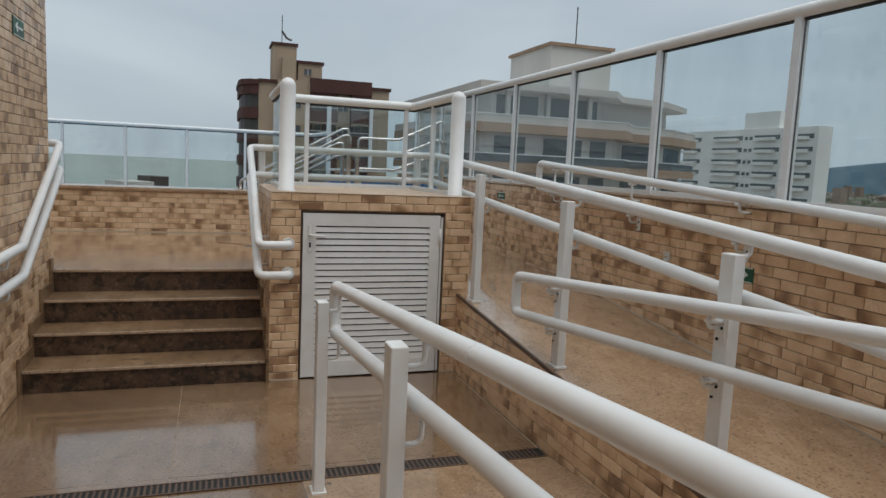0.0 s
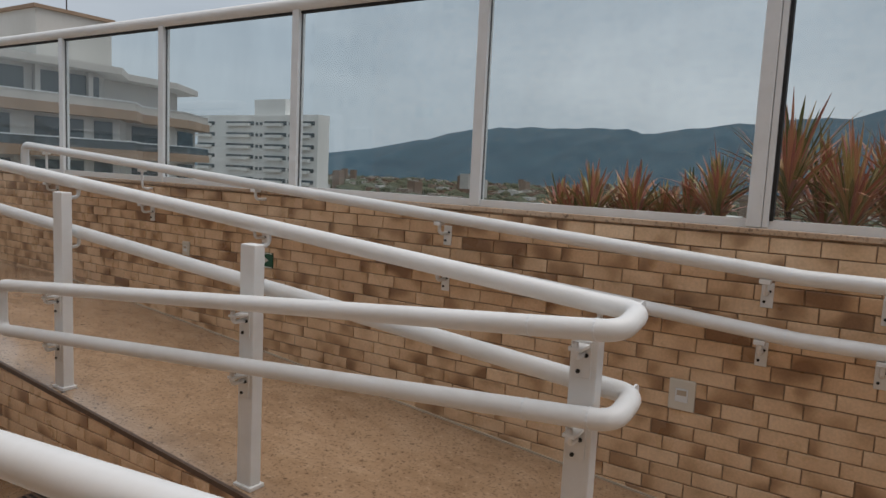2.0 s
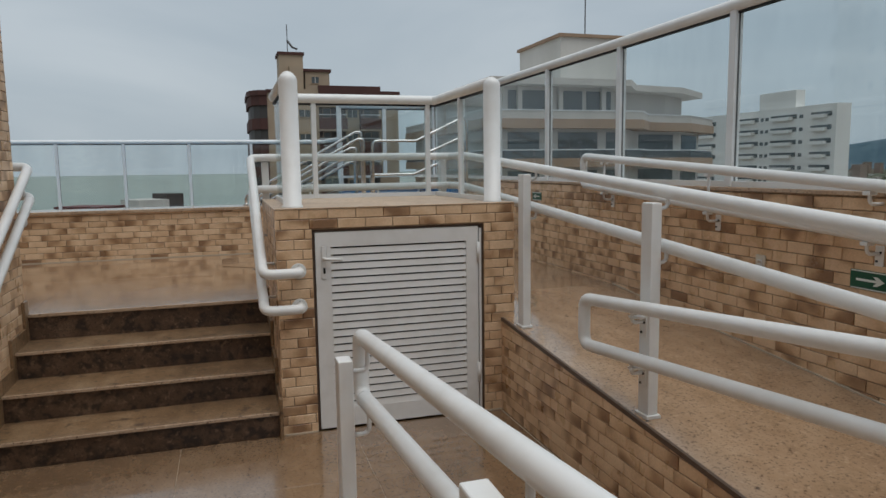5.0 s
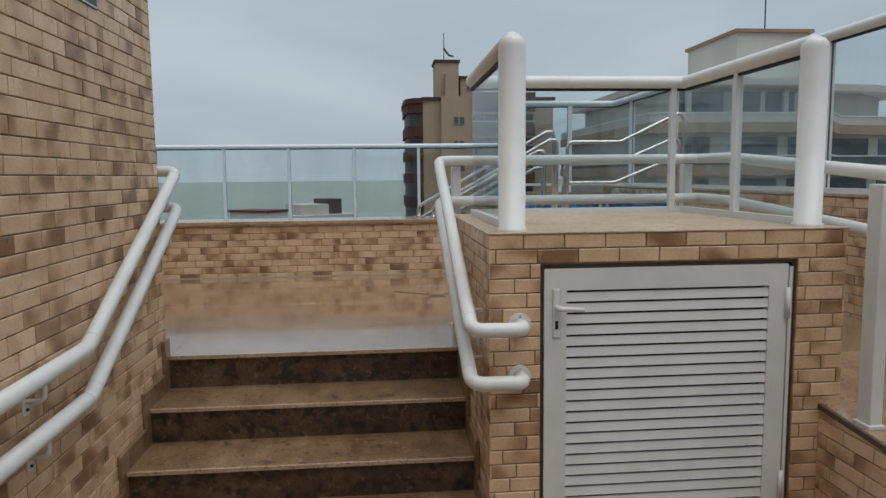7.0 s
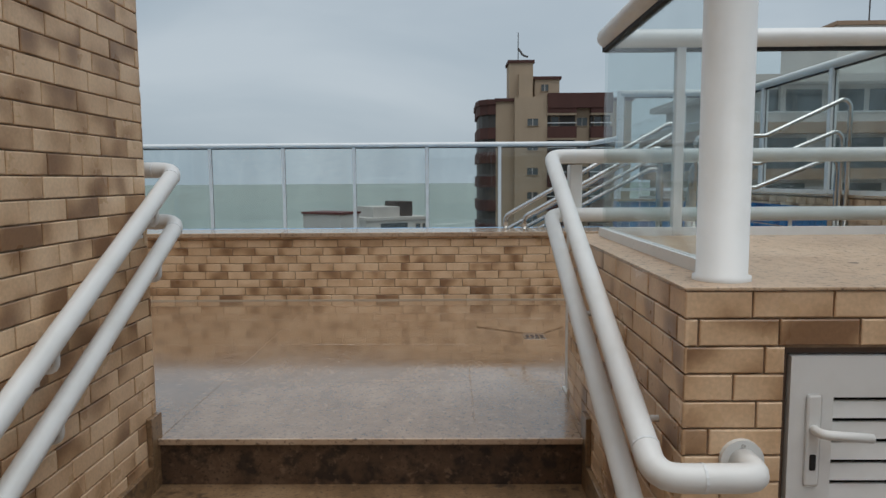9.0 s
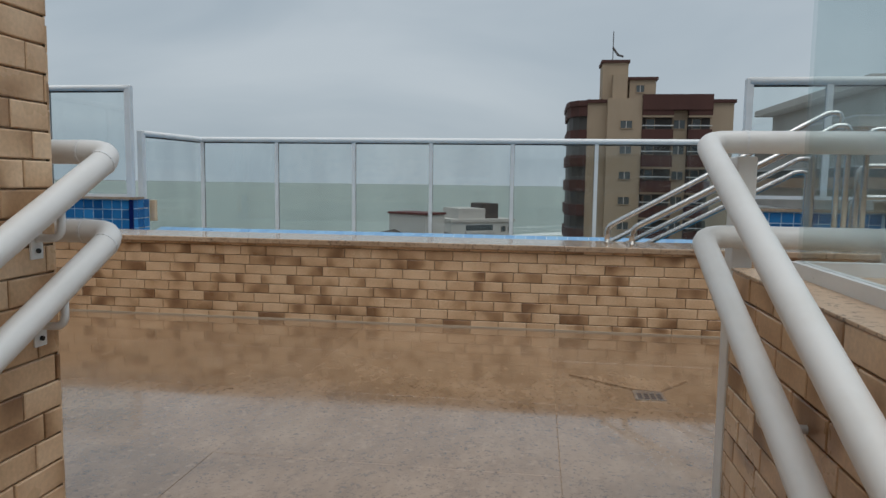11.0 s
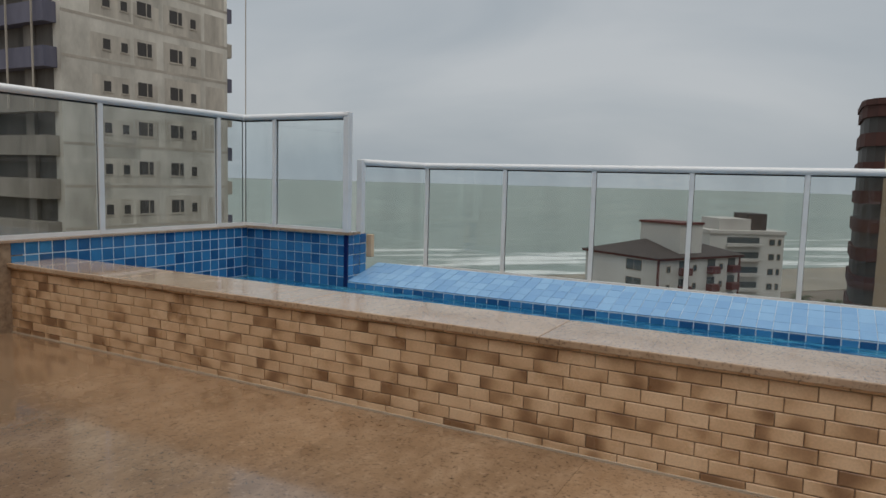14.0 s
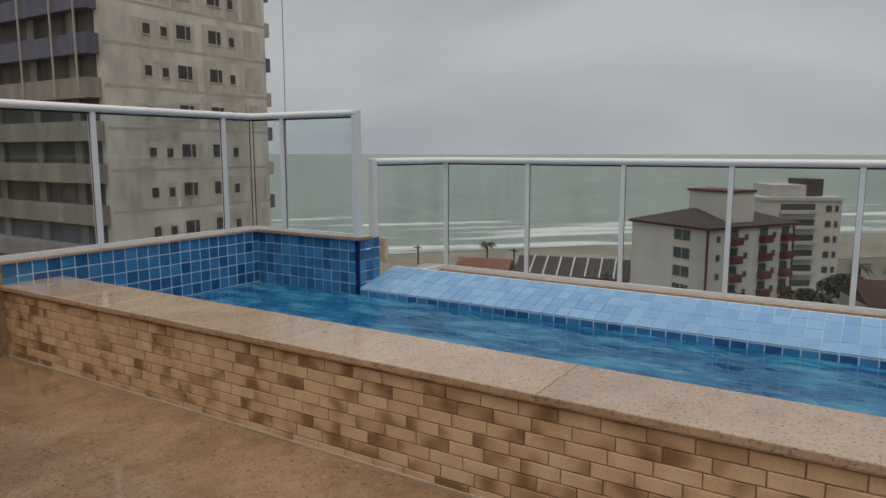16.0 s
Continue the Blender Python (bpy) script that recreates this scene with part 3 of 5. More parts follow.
# the guard that stands on the housing, with two stout round posts
box_guard = guard("glass_guard", "white tube guard with glass panes on the brick housing", [(0.215, 5.89), (0.215, 7.21), (1.60, 7.21), (1.61, 5.89)], 2.32, BOX_TOP, 0.04, 0.048, [(0.53, 7.21), (1.52, 7.21), (1.605, 6.55)])
for x in (0.215, 1.612):
    bm = bmesh.new()
    rings = []
    for z, r in ((0.0, 0.068), (0.012, 0.068), (0.014, 0.06), (0.805, 0.06), (0.83, 0.055), (0.85, 0.04), (0.856, 0.0)):
        rings.append([bm.verts.new((x - 0.215 + math.cos(q) * max(r, 0.002), math.sin(q) * max(r, 0.002), z)) for q in (2 * math.pi * j / 24 for j in range(24))])
    for u, v in zip(rings, rings[1:]):
        for j in range(24):
            bm.faces.new((u[j], u[(j + 1) % 24], v[(j + 1) % 24], v[j]))
    part("round_post", bm, M_WHITE, box_guard, "stout round white post with a domed cap", smooth=True)


# ---- handrails of white tube ----
TUBE = 0.032


def j_bracket(parent, at, to):
    """A bent rod from a post or wall to the underside of a tube."""
    a, b = Vector(at), Vector(to)
    low = Vector((b.x, b.y, a.z))
    part("bracket", tube(rounded([a, low, b], 0.05, 4), 0.0095, sides=8), M_WHITE, parent, smooth=True)


def bolt_plate(parent, x, y, z, side):
    """A small plate with two bolt heads on a post."""
    pl = part("bracket_plate", box(x, y - 0.026, z - 0.06, x + side * 0.006, y + 0.026, z + 0.05, bevel=0.002), M_WHITE, parent)
    part("saddle_arm", box(x, y - 0.02, z + 0.03, x + side * 0.075, y + 0.02, z + 0.042, bevel=0.003), M_WHITE, pl)
    for dy, dz in ((0.011, -0.042), (-0.011, 0.008)):
        part("bolt", tube([(x + side * 0.005, y + dy, z + dz), (x + side * 0.012, y + dy, z + dz)], 0.0065, sides=8), M_DARK, pl)


def flange(parent, at, way, r=0.05):
    p, d = Vector(at), Vector(way).normalized()
    f = part("flange", tube([p, p + d * 0.008, p + d * 0.014], r, sides=20), M_WHITE, parent, smooth=False)
    side = d.cross(Vector((0, 0, 1))).normalized()
    for s, z in ((0.0, 0.036), (0.031, -0.018), (-0.031, -0.018)):
        q = p + side * s + Vector((0, 0, z))
        part("screw", tube([q + d * 0.013, q + d * 0.018], 0.005, sides=8), M_STEEL, f)


def collars(parent, path, spots, r=TUBE):
    for i, f in spots:
        a, b = Vector(path[i]), Vector(path[i + 1])
        part("joint_ring", ring_collar(a + (b - a) * f, b - a, r + 0.0015, 0.006), M_ALU, parent)


def square_post(parent, x, y, z0, z1, sx=0.056, sy=0.084):
    p = part("post", box(x - sx / 2, y - sy / 2, z0 + 0.012, x + sx / 2, y + sy / 2, z1, bevel=0.005), M_WHITE, parent)
    part("base_plate", box(x - sx * 0.7, y - sy * 0.62, z0 - 0.004, x + sx * 0.7, y + sy * 0.62, z0 + 0.014, bevel=0.003), M_WHITE, p)
    return p


# the long rail: up the steps, round the housing, down the upper ramp, back along the lower ramp
mid_rail = thing("handrail", "double white tube handrail between the steps and both ramps", "handrail")
UP = [(0.225, 5.755, 1.088), (0.225, 5.665, 1.088), (0.0, 5.665, 1.088), (0.01, 7.37, 1.838), (1.79, 7.37, 1.838), (1.79, 6.95, 1.833), (1.79, 1.25, 1.383), (1.79, 1.115, 1.375), (1.61, 1.115, 1.348), (1.61, 1.25, 1.335), (1.61, 4.54, 1.03)]
LOW = [(0.225, 5.755, 0.857), (0.225, 5.665, 0.857), (0.0, 5.665, 0.857), (0.01, 7.37, 1.573), (1.79, 7.37, 1.573), (1.79, 6.95, 1.568), (1.79, 1.25, 1.133), (1.79, 1.115, 1.125), (1.61, 1.115, 1.095), (1.61, 1.25, 1.082), (1.61, 4.54, 0.782)]
loop = [p for p in UP[:-1]] + [(1.61, 4.545, 1.03), (1.61, 4.545, 0.782)] + LOW[:-1][::-1]
part("tube", tube(rounded(loop, 0.06, 5), TUBE, sides=16), M_WHITE, mid_rail, smooth=True)
for z in (1.088, 0.857):
    flange(mid_rail, (0.225, 5.769, z), (0, -1, 0))
collars(mid_rail, UP, ((1, 0.55), (2, 0.05), (3, 0.06), (6, 0.985), (8, 0.5), (9, 0.04)))
collars(mid_rail, LOW, ((1, 0.55), (2, 0.05), (3, 0.06), (6, 0.985), (8, 0.5), (9, 0.04)))
for y, top in ((5.54, 1.685), (4.09, 1.56), (2.67, 1.43), (1.24, 1.34)):
    zb = ramp_high(y)
    square_post(mid_rail, 1.705, y, zb, top)
    zu, zl = 1.372 + (y - 1.02) * 0.0798, 1.122 + (y - 1.02) * 0.0772
    for z in (zu, zl):
        j_bracket(mid_rail, (1.732, y, z - 0.085), (1.79, y, z - 0.028))
    if y < 4.3:
        zu, zl = 1.345 - (y - 1.02) * 0.0895, 1.092 - (y - 1.02) * 0.088
        for z in (zu, zl):
            j_bracket(mid_rail, (1.678, y, z - 0.075), (1.61, y, z - 0.028))
            bolt_plate(mid_rail, 1.677, y, z - 0.085, -1)
for x in (0.13, 1.72):
    square_post(mid_rail, x, 7.43, DECK, 1.80)
for x in (0.5, 1.1):
    for z in (1.85, 1.585):
        j_bracket(mid_rail, (x, 7.32, min(z - 0.09, 1.46)), (x, 7.37, z - 0.028)) if z < 1.7 else None
for y in (5.95, 6.75):
    for z0 in (1.077, 0.862):
        z = z0 + (y - 5.665) * ((0.773 if z0 > 1 else 0.723) / 1.705)
        if z < 1.5:
            j_bracket(mid_rail, (BOX_W, y, z - 0.085), (0.0, y, z - 0.028))

# the rail beside the lower ramp
near_rail = thing("handrail", "double white tube handrail along the lower ramp", "handrail")
near = [(0.29, 3.965, 1.078), (0.29, 0.55, 1.402), (0.29, -2.6, 1.415), (0.29, -2.6, 1.175), (0.29, 0.55, 1.166), (0.29, 3.965, 0.832)]
bm = tube(rounded(near, 0.06, 5, closed=True), TUBE, sides=16, closed=True)
part("tube", bm, M_WHITE, near_rail, smooth=True)
collars(near_rail, near, ((0, 0.02), (4, 0.98), (0, 0.6)))
for y, top in ((3.82, 1.03), (2.35, 1.195), (0.88, 1.325), (-0.9, 1.37)):
    square_post(near_rail, 0.2, y, ramp_low(y), top)
    for z in (1.085 + (3.965 - y) * 0.0975, 0.835 + (3.965 - y) * 0.0975):
        if y > 0.5:
            j_bracket(near_rail, (0.227, y, z - 0.12), (0.29, y, z - 0.028))

# rails on the tall west wall
west_rail = thing("handrail", "double white tube handrail on the tall brick wall", "handrail")
for top, low in ((1.782, 1.068), (1.572, 0.865)):
    run = [(-1.55, 4.75, low - 0.02), (-1.55, 5.66, low), (-1.56, 7.03, top), (-2.6, 7.03, top)]
    part("tube", tube(rounded(run, 0.07, 5), TUBE, sides=16), M_WHITE, west_rail, smooth=True)
    collars(west_rail, run, ((0, 0.96), (1, 0.04), (1, 0.96), (2, 0.09)))
    for y in (5.3, 6.1, 6.80):
        z = low - 0.02 + (y - 4.75) * 0.022 if y < 5.66 else low + (y - 5.66) * (top - low) / 1.37
        j_bracket(west_rail, (WEST, y, z - 0.09), (-1.55, y, z - 0.028))
        part("bracket_plate", box(WEST, y - 0.02, z - 0.14, WEST + 0.006, y + 0.02, z - 0.05, bevel=0.002), M_WHITE, west_rail)
        for dz in (-0.12, -0.075):
            part("bolt", tube([(WEST + 0.005, y, z + dz), (WEST + 0.012, y, z + dz)], 0.006, sides=8), M_DARK, west_rail)
    j_bracket(west_rail, (-2.2, 6.87, top - 0.09), (-2.2, 7.03, top - 0.028))

# rails on the east parapet
east_rail = thing("handrail", "double white tube handrail on the brick parapet", "handrail")
e_up = [(2.84, 6.80, 1.815), (2.84, 0.79, 1.408), (2.84, -2.6, 1.408), (2.84, -2.6, 1.158), (2.84, 0.79, 1.158), (2.84, 6.80, 1.565)]
part("tube", tube(rounded(e_up, 0.06, 5, closed=True), TUBE, sides=16, closed=True), M_WHITE, east_rail, smooth=True)
collars(east_rail, e_up, ((0, 0.992), (4, 0.008), (0, 0.02)))
for y in (6.45, 5.13, 3.93, 2.52, 0.93, 0.50, -1.0):
    for z0 in (1.408, 1.158):
        z = z0 + max(0.0, y - 0.79) * 0.0677
        if z < 1.6:
            pl = part("bracket_plate", box(EAST - 0.007, y - 0.024, z - 0.16, EAST, y + 0.024, z - 0.055, bevel=0.002), M_WHITE, east_rail)
            for dy, dz in ((0.01, -0.135), (-0.01, -0.09)):
                part("bolt", tube([(EAST - 0.006, y + dy, z + dz), (EAST - 0.013, y + dy, z + dz)], 0.006, sides=8), M_DARK, pl)
        j_bracket(east_rail, (EAST, y, min(z - 0.095, 1.53)), (2.84, y, z - 0.028))
        part("saddle", box(2.815, y - 0.022, z - 0.05, 2.865, y + 0.022, z - 0.03, bevel=0.003), M_WHITE, east_rail)

# ---- louvred door of the housing ----
door = structure(new("door_1"), "white louvred service door in the brick housing")
DX0, DX1, DZ1, DY = 0.33, 1.49, 1.336, 5.80
part("door_frame", box(DX0 - 0.012, DY - 0.008, 0.0, DX0 + 0.004, DY + 0.06, DZ1 + 0.012, box(DX1 - 0.004, DY - 0.008, 0.0, DX1 + 0.012, DY + 0.06, DZ1 + 0.012, box(DX0 + 0.004, DY - 0.008, DZ1 - 0.004, DX1 - 0.004, DY + 0.06, DZ1 + 0.012))), M_GRATE, door, "thin brown door frame")
leaf = part("leaf_frame", box(DX0 + 0.008, DY - 0.022, 0.012, DX0 + 0.108, DY + 0.02, DZ1 - 0.008, box(DX1 - 0.118, DY - 0.022, 0.012, DX1 - 0.03, DY + 0.02, DZ1 - 0.008, box(DX0 + 0.108, DY - 0.022, DZ1 - 0.105, DX1 - 0.118, DY + 0.02, DZ1 - 0.008, box(DX0 + 0.108, DY - 0.022, 0.012, DX1 - 0.118, DY + 0.02, 0.135)))), M_DOOR, door)
part("hinge_stile", box(DX1 - 0.022, DY - 0.02, 0.012, DX1 - 0.006, DY + 0.02, DZ1 - 0.022), M_DOOR, door)
# added black sheet stands in for the shade behind the slats
part("shade_sheet", box(DX0 + 0.13, DY + 0.025, 0.02, DX1 - 0.13, DY + 0.03, DZ1 - 0.03), M_DARK, door, "black sheet painting the shade behind the slats")
n_slat = 22
pitch = (DZ1 - 0.105 - 0.135) / n_slat
for i in range(n_slat):
    z = 0.135 + i * pitch
    part("slat", prism([(DY - 0.020, z), (DY - 0.012, z), (DY - 0.006, z + pitch - 0.011), (DY - 0.014, z + pitch - 0.011)], "x", DX0 + 0.108, DX1 - 0.118), M_DOOR, door)
hd = part("door_handle", tube(rounded([(DX0 + 0.062, DY - 0.022, 1.158), (DX0 + 0.062, DY - 0.065, 1.158), (DX0 + 0.175, DY - 0.068, 1.15)], 0.02, 4), 0.011, sides=10), M_DOOR, door, smooth=True)
part("handle_plate", box(DX0 + 0.045, DY - 0.030, 1.02, DX0 + 0.079, DY - 0.022, 1.24, bevel=0.006), M_DOOR, door)
part("keyhole", box(DX0 + 0.055, DY - 0.033, 1.06, DX0 + 0.069, DY - 0.029, 1.098, bevel=0.003), M_DARK, door, "dark lock cylinder")
for z in (0.22, 1.08):
    part("hinge", tube([(DX1 - 0.032, DY - 0.03, z), (DX1 - 0.032, DY - 0.03, z + 0.14)], 0.011, sides=10), M_DOOR, door, smooth=True)

# ---- drain channel across the floor ----
drain = thing("drain_channel", "brown slotted drain channel across the wet floor", "drain")
part("trough", box(WEST + 0.02, 3.985, -0.004, MID - 0.01, 4.105, 0.003), M_DARK, drain)
x = WEST + 0.03
while x < MID - 0.05:
    part("bar", box(x, 3.992, 0.002, x + 0.012, 4.098, 0.0065), M_GRATE, drain)
    x += 0.03
for y in (3.982, 4.098):
    part("edge_bar", box(WEST + 0.02, y, 0.001, MID - 0.01, y + 0.010, 0.008), M_GRATE, drain)

# ---- small drain in the deck ----
fd = thing("floor_drain", "small square steel floor drain in the deck", "drain", at=(0.09, 8.60, DECK))
bm = bmesh.new()
for px, py, pz in ((-0.36, 0.285, 0.006), (0.23, 0.275, 0.006), (0.06, 0.07, 0.004), (-0.06, 0.085, 0.004)):
    for h in (pz, -0.003):
        bm.verts.new((px, py, h))
bmesh.ops.convex_hull(bm, input=bm.verts)
part("dished_slab", bm, M_FLOOR, fd, "granite piece cut at a slope to the drain")
part("frame", box(-0.07, -0.07, -0.002, 0.07, 0.07, 0.004, bevel=0.001), M_STEEL, fd)
for i in range(4):
    for j in range(3):
        part("slot", box(-0.055 + i * 0.03, -0.055 + j * 0.03, 0.004, -0.035 + i * 0.03, -0.04 + j * 0.03, 0.006), M_GRATE, fd)


# ---- signs and switches on the walls ----
def arrow_sign(at, turn, w, h, flip=1, plain=False):
    s = thing("exit_sign", "small green exit sign with a white arrow", "sign", "green exit signs")
    s.matrix_world = Matrix.Translation(at) @ Matrix.Rotation(turn, 4, "Z")
    part("plate", box(-w / 2, -0.006, -h / 2, w / 2, 0.0, h / 2, bevel=0.001), M_GREEN, s)
    a, t = w * 0.34 * flip, h * 0.06
    pts = [(-a, -t), (a * 0.45, -t), (a * 0.2, -h * 0.24), (a * 0.5, -h * 0.24), (a, 0), (a * 0.5, h * 0.24), (a * 0.2, h * 0.24), (a * 0.45, t), (-a, t)]
    part("arrow", prism(pts if flip > 0 else pts[::-1], "y", -0.009, -0.0062), M_SIGNWHITE, s)
    for z in (-h * 0.45, h * 0.45):
        part("border", box(-w * 0.47, -0.008, z - 0.003, w * 0.47, -0.0062, z + 0.003), M_SIGNWHITE, s)
    return s


arrow_sign((EAST - 0.001, 3.97, 1.13), -math.pi / 2, 0.24, 0.10)
arrow_sign((EAST - 0.001, 7.95, 1.42), -math.pi / 2, 0.21, 0.085, -1)
arrow_sign((WEST + 0.001, 6.0, 2.555), math.pi / 2, 0.28, 0.13, -1)


def wall_switch(y, z, w=0.115, h=0.14):
    s = thing("wall_light", "recessed ivory plastic step light on the brick parapet", "wall light", "ivory wall boxes")
    s.location = (EAST, y, z)
    part("plate", box(-0.014, -w / 2, -h / 2, 0.0, w / 2, h / 2, bevel=0.005), M_SWITCH, s)
    part("window", box(-0.0165, -w * 0.24, -h * 0.22, -0.0142, w * 0.24, h * 0.22, bevel=0.001), M_ALU, s)
    # darker proud piece paints the shade of the light's deep recess
    part("recess_shade", box(-0.0185, -w * 0.18, 0.0, -0.0166, w * 0.18, h * 0.16), M_JOINT, s)


wall_switch(1.235, 0.815)
wall_switch(4.73, 1.125, 0.075, 0.10)


# ---- stainless rails at the pool entry ----
def pool_rail(pts, r=0.021):
    e = thing("pool_rail", "polished stainless steel grab rail at the pool entry", "pool rail", "steel pool rails")
    e.location = pts[0]
    o = Vector(pts[0])
    part("rail", tube(rounded([Vector(p) - o for p in pts], 0.07, 5), r, sides=10), M_STEEL, e, smooth=True)
    for p in (pts[0], pts[-1]):
        q = Vector(p) - o
        part("foot_cap", tube([q + Vector((0, 0, 0.0)), q + Vector((0, 0, 0.012))], 0.038, sides=14), M_STEEL, e)
    return e


for i in range(5):
    x0, z1 = 0.03 + 0.15 * i, 2.20 - 0.095 * i
    if i < 2:
        y = 10.08 if i else 10.22
        pool_rail([(x0, y, 1.302), (x0, y, 1.42), (1.42, y, z1), (1.50, y, z1), (1.50, y, 1.302)], 0.019)
    else:
        y = 10.53 + 0.05 * i
        pool_rail([(x0 - 0.75, y, 0.29), (x0 - 0.75, y, 1.00), (1.42, y, z1), (1.50, y, z1), (1.50, y, 0.29)], 0.019)
for y, z, up_z in ((10.10, 2.085, 2.39), (10.20, 1.855, 2.13), (10.26, 1.65, 1.91)):
    pool_rail([(1.62, y, 1.302), (1.62, y, z), (2.20, y, z), (2.85, y, up_z), (2.90, y, up_z - 0.06), (2.90, y, 1.302)], 0.019)

# ---- the coast far below ----
GROUND = -24.5


def make_sea():
    m, n, l, b = material("hazed_green_grey_sea", 0.25)
    g = n.new("ShaderNodeNewGeometry")

    def along(way):
        d = n.new("ShaderNodeVectorMath")
        d.operation = "DOT_PRODUCT"
        d.inputs[1].default_value = way
        l.new(g.outputs["Position"], d.inputs[0])
        return d.outputs["Value"]
    dist = math_node(n, l, "SUBTRACT", along(tuple(sn)), SHORE)
    coast = n.new("ShaderNodeCombineXYZ")
    l.new(math_node(n, l, "MULTIPLY", along(tuple(sd)), 0.16), coast.inputs[0])
    l.new(dist, coast.inputs[1])
    crest = noise_node(n, l, 0.075, 3.0, 0.5, coast.outputs["Vector"])
    broken = noise_node(n, l, 0.16, 5.0, 0.7, None)
    near_shore = range_node(n, l, dist, 15.0, 170.0, 0.16, -0.10)
    foam = math_node(n, l, "ADD", math_node(n, l, "ADD", crest, math_node(n, l, "MULTIPLY", broken, 0.16)), near_shore)
    foam = range_node(n, l, foam, 0.68, 0.78, 0.0, 0.9)
    # water tone kept pale and low in contrast to paint in haze
    hazed_deep = ramp_node(n, l, noise_node(n, l, 0.02, 6.0, 0.6, None, (1.0, 0.4, 1.0)), (0.3, (0.215, 0.262, 0.232)), (0.7, (0.275, 0.315, 0.28)))
    l.new(mix_node(n, l, hazed_deep, (0.74, 0.75, 0.72), foam), b.inputs["Base Color"])
    l.new(range_node(n, l, noise_node(n, l, 0.3), 0.3, 0.7, 0.35, 0.6), b.inputs["Roughness"])
    b.inputs["Specular IOR Level"].default_value = 0.25
    bump(n, l, b, noise_node(n, l, 0.25, 5.0), 0.3, 0.4)
    return m


SHORE = 174.0
sd, sn = Vector((0.66, 0.751, 0)), Vector((-0.751, 0.66, 0))
M_SEA = make_sea()
M_TOWN = make_wall("town_ground", (0.10, 0.085, 0.065), (0.22, 0.175, 0.135), 0.02, 0.9, (1, 1, 1))
M_SAND = make_wall("wet_sand", (0.20, 0.17, 0.13), (0.30, 0.26, 0.20), 0.05, 0.7, (1, 1, 1))
# the blue in this tone is distance haze painted over the woods
M_HILL = make_wall("hazed_wooded_hill", (0.022, 0.060, 0.088), (0.048, 0.098, 0.128), 0.012, 0.95, (1, 1, 1))
# concrete and infill are lightened to paint in haze from the glass guard
M_CONC = make_wall("raw_concrete", (0.40, 0.37, 0.315), (0.86, 0.81, 0.71), 0.28, 0.85, (1.0, 1.0, 0.5))
M_CONCBAND = make_wall("stained_concrete_band", (0.38, 0.335, 0.275), (0.56, 0.50, 0.42), 0.5)
M_INFILL = make_wall("masonry_infill", (0.38, 0.34, 0.285), (0.68, 0.62, 0.525), 0.9)
# mottled dark tone paints the shade inside the open storeys
M_STOREYSHADE = make_wall("painted_storey_shade", (0.08, 0.07, 0.06), (0.19, 0.165, 0.14), 0.5)
# darker concrete tones, used on the tower's south face only
M_PIER = make_wall("dark_concrete_pier", (0.15, 0.13, 0.11), (0.30, 0.265, 0.225), 0.7)
M_DARKSLAB = make_wall("dark_balcony_slab", (0.20, 0.175, 0.145), (0.36, 0.32, 0.27), 0.6)
M_NET = make_wall("violet_scaffold_net", (0.10, 0.10, 0.14), (0.17, 0.165, 0.21), 0.6)
# dark tone for shade painted into openings, and for antennas and poles
M_SHADEDARK = make_paint("shade_and_dark_parts", (0.06, 0.054, 0.05), 0.6)
M_TAN = make_wall("tan_render", (0.36, 0.275, 0.19), (0.44, 0.345, 0.25), 0.15)
M_MAROON = make_wall("maroon_tile", (0.060, 0.024, 0.020), (0.095, 0.040, 0.032), 0.3)
M_PALE = make_wall("pale_render", (0.52, 0.50, 0.46), (0.68, 0.66, 0.62), 0.12)
M_WHITER = make_wall("white_render", (0.66, 0.65, 0.62), (0.80, 0.79, 0.76), 0.12)
M_GREYW = make_wall("grey_render", (0.44, 0.415, 0.385), (0.58, 0.55, 0.51), 0.15)
M_ORANGE = make_wall("ochre_band", (0.28, 0.185, 0.12), (0.38, 0.27, 0.185), 0.2)
M_WIN = make_paint("dark_window", (0.085, 0.10, 0.105), 0.15)
M_ROOF = make_wall("dark_roof_tiles", (0.045, 0.035, 0.032), (0.085, 0.068, 0.062), 0.8)
M_ROOFRED = make_wall("red_roof_tiles", (0.18, 0.075, 0.05), (0.26, 0.12, 0.08), 0.8)
M_REDTRIM = make_paint("dark_red_trim", (0.13, 0.035, 0.03), 0.6)
M_LEAFGREEN = make_wall("far_leaf", (0.05, 0.058, 0.03), (0.085, 0.09, 0.05), 0.7)

structure(part("ground", box(-4500, -4500, GROUND - 1, 4700, 4700, GROUND), M_TOWN), "flat coastal town and scrub")
o = sn * SHORE


def shore_strip(a, b, z0, z1):
    pts = [o + sn * a - sd * 4000, o + sn * a + sd * 4000, o + sn * b + sd * 4000, o + sn * b - sd * 4000]
    return prism([(p.x, p.y) for p in pts], "z", z0, z1)


structure(part("beach", shore_strip(-35, 40, GROUND, GROUND + 0.15), M_SAND), "wet grey beach sand")
structure(part("water_sea", shore_strip(4, 4600, GROUND, GROUND + 0.3), M_SEA), "green grey sea with white surf, haze painted in")

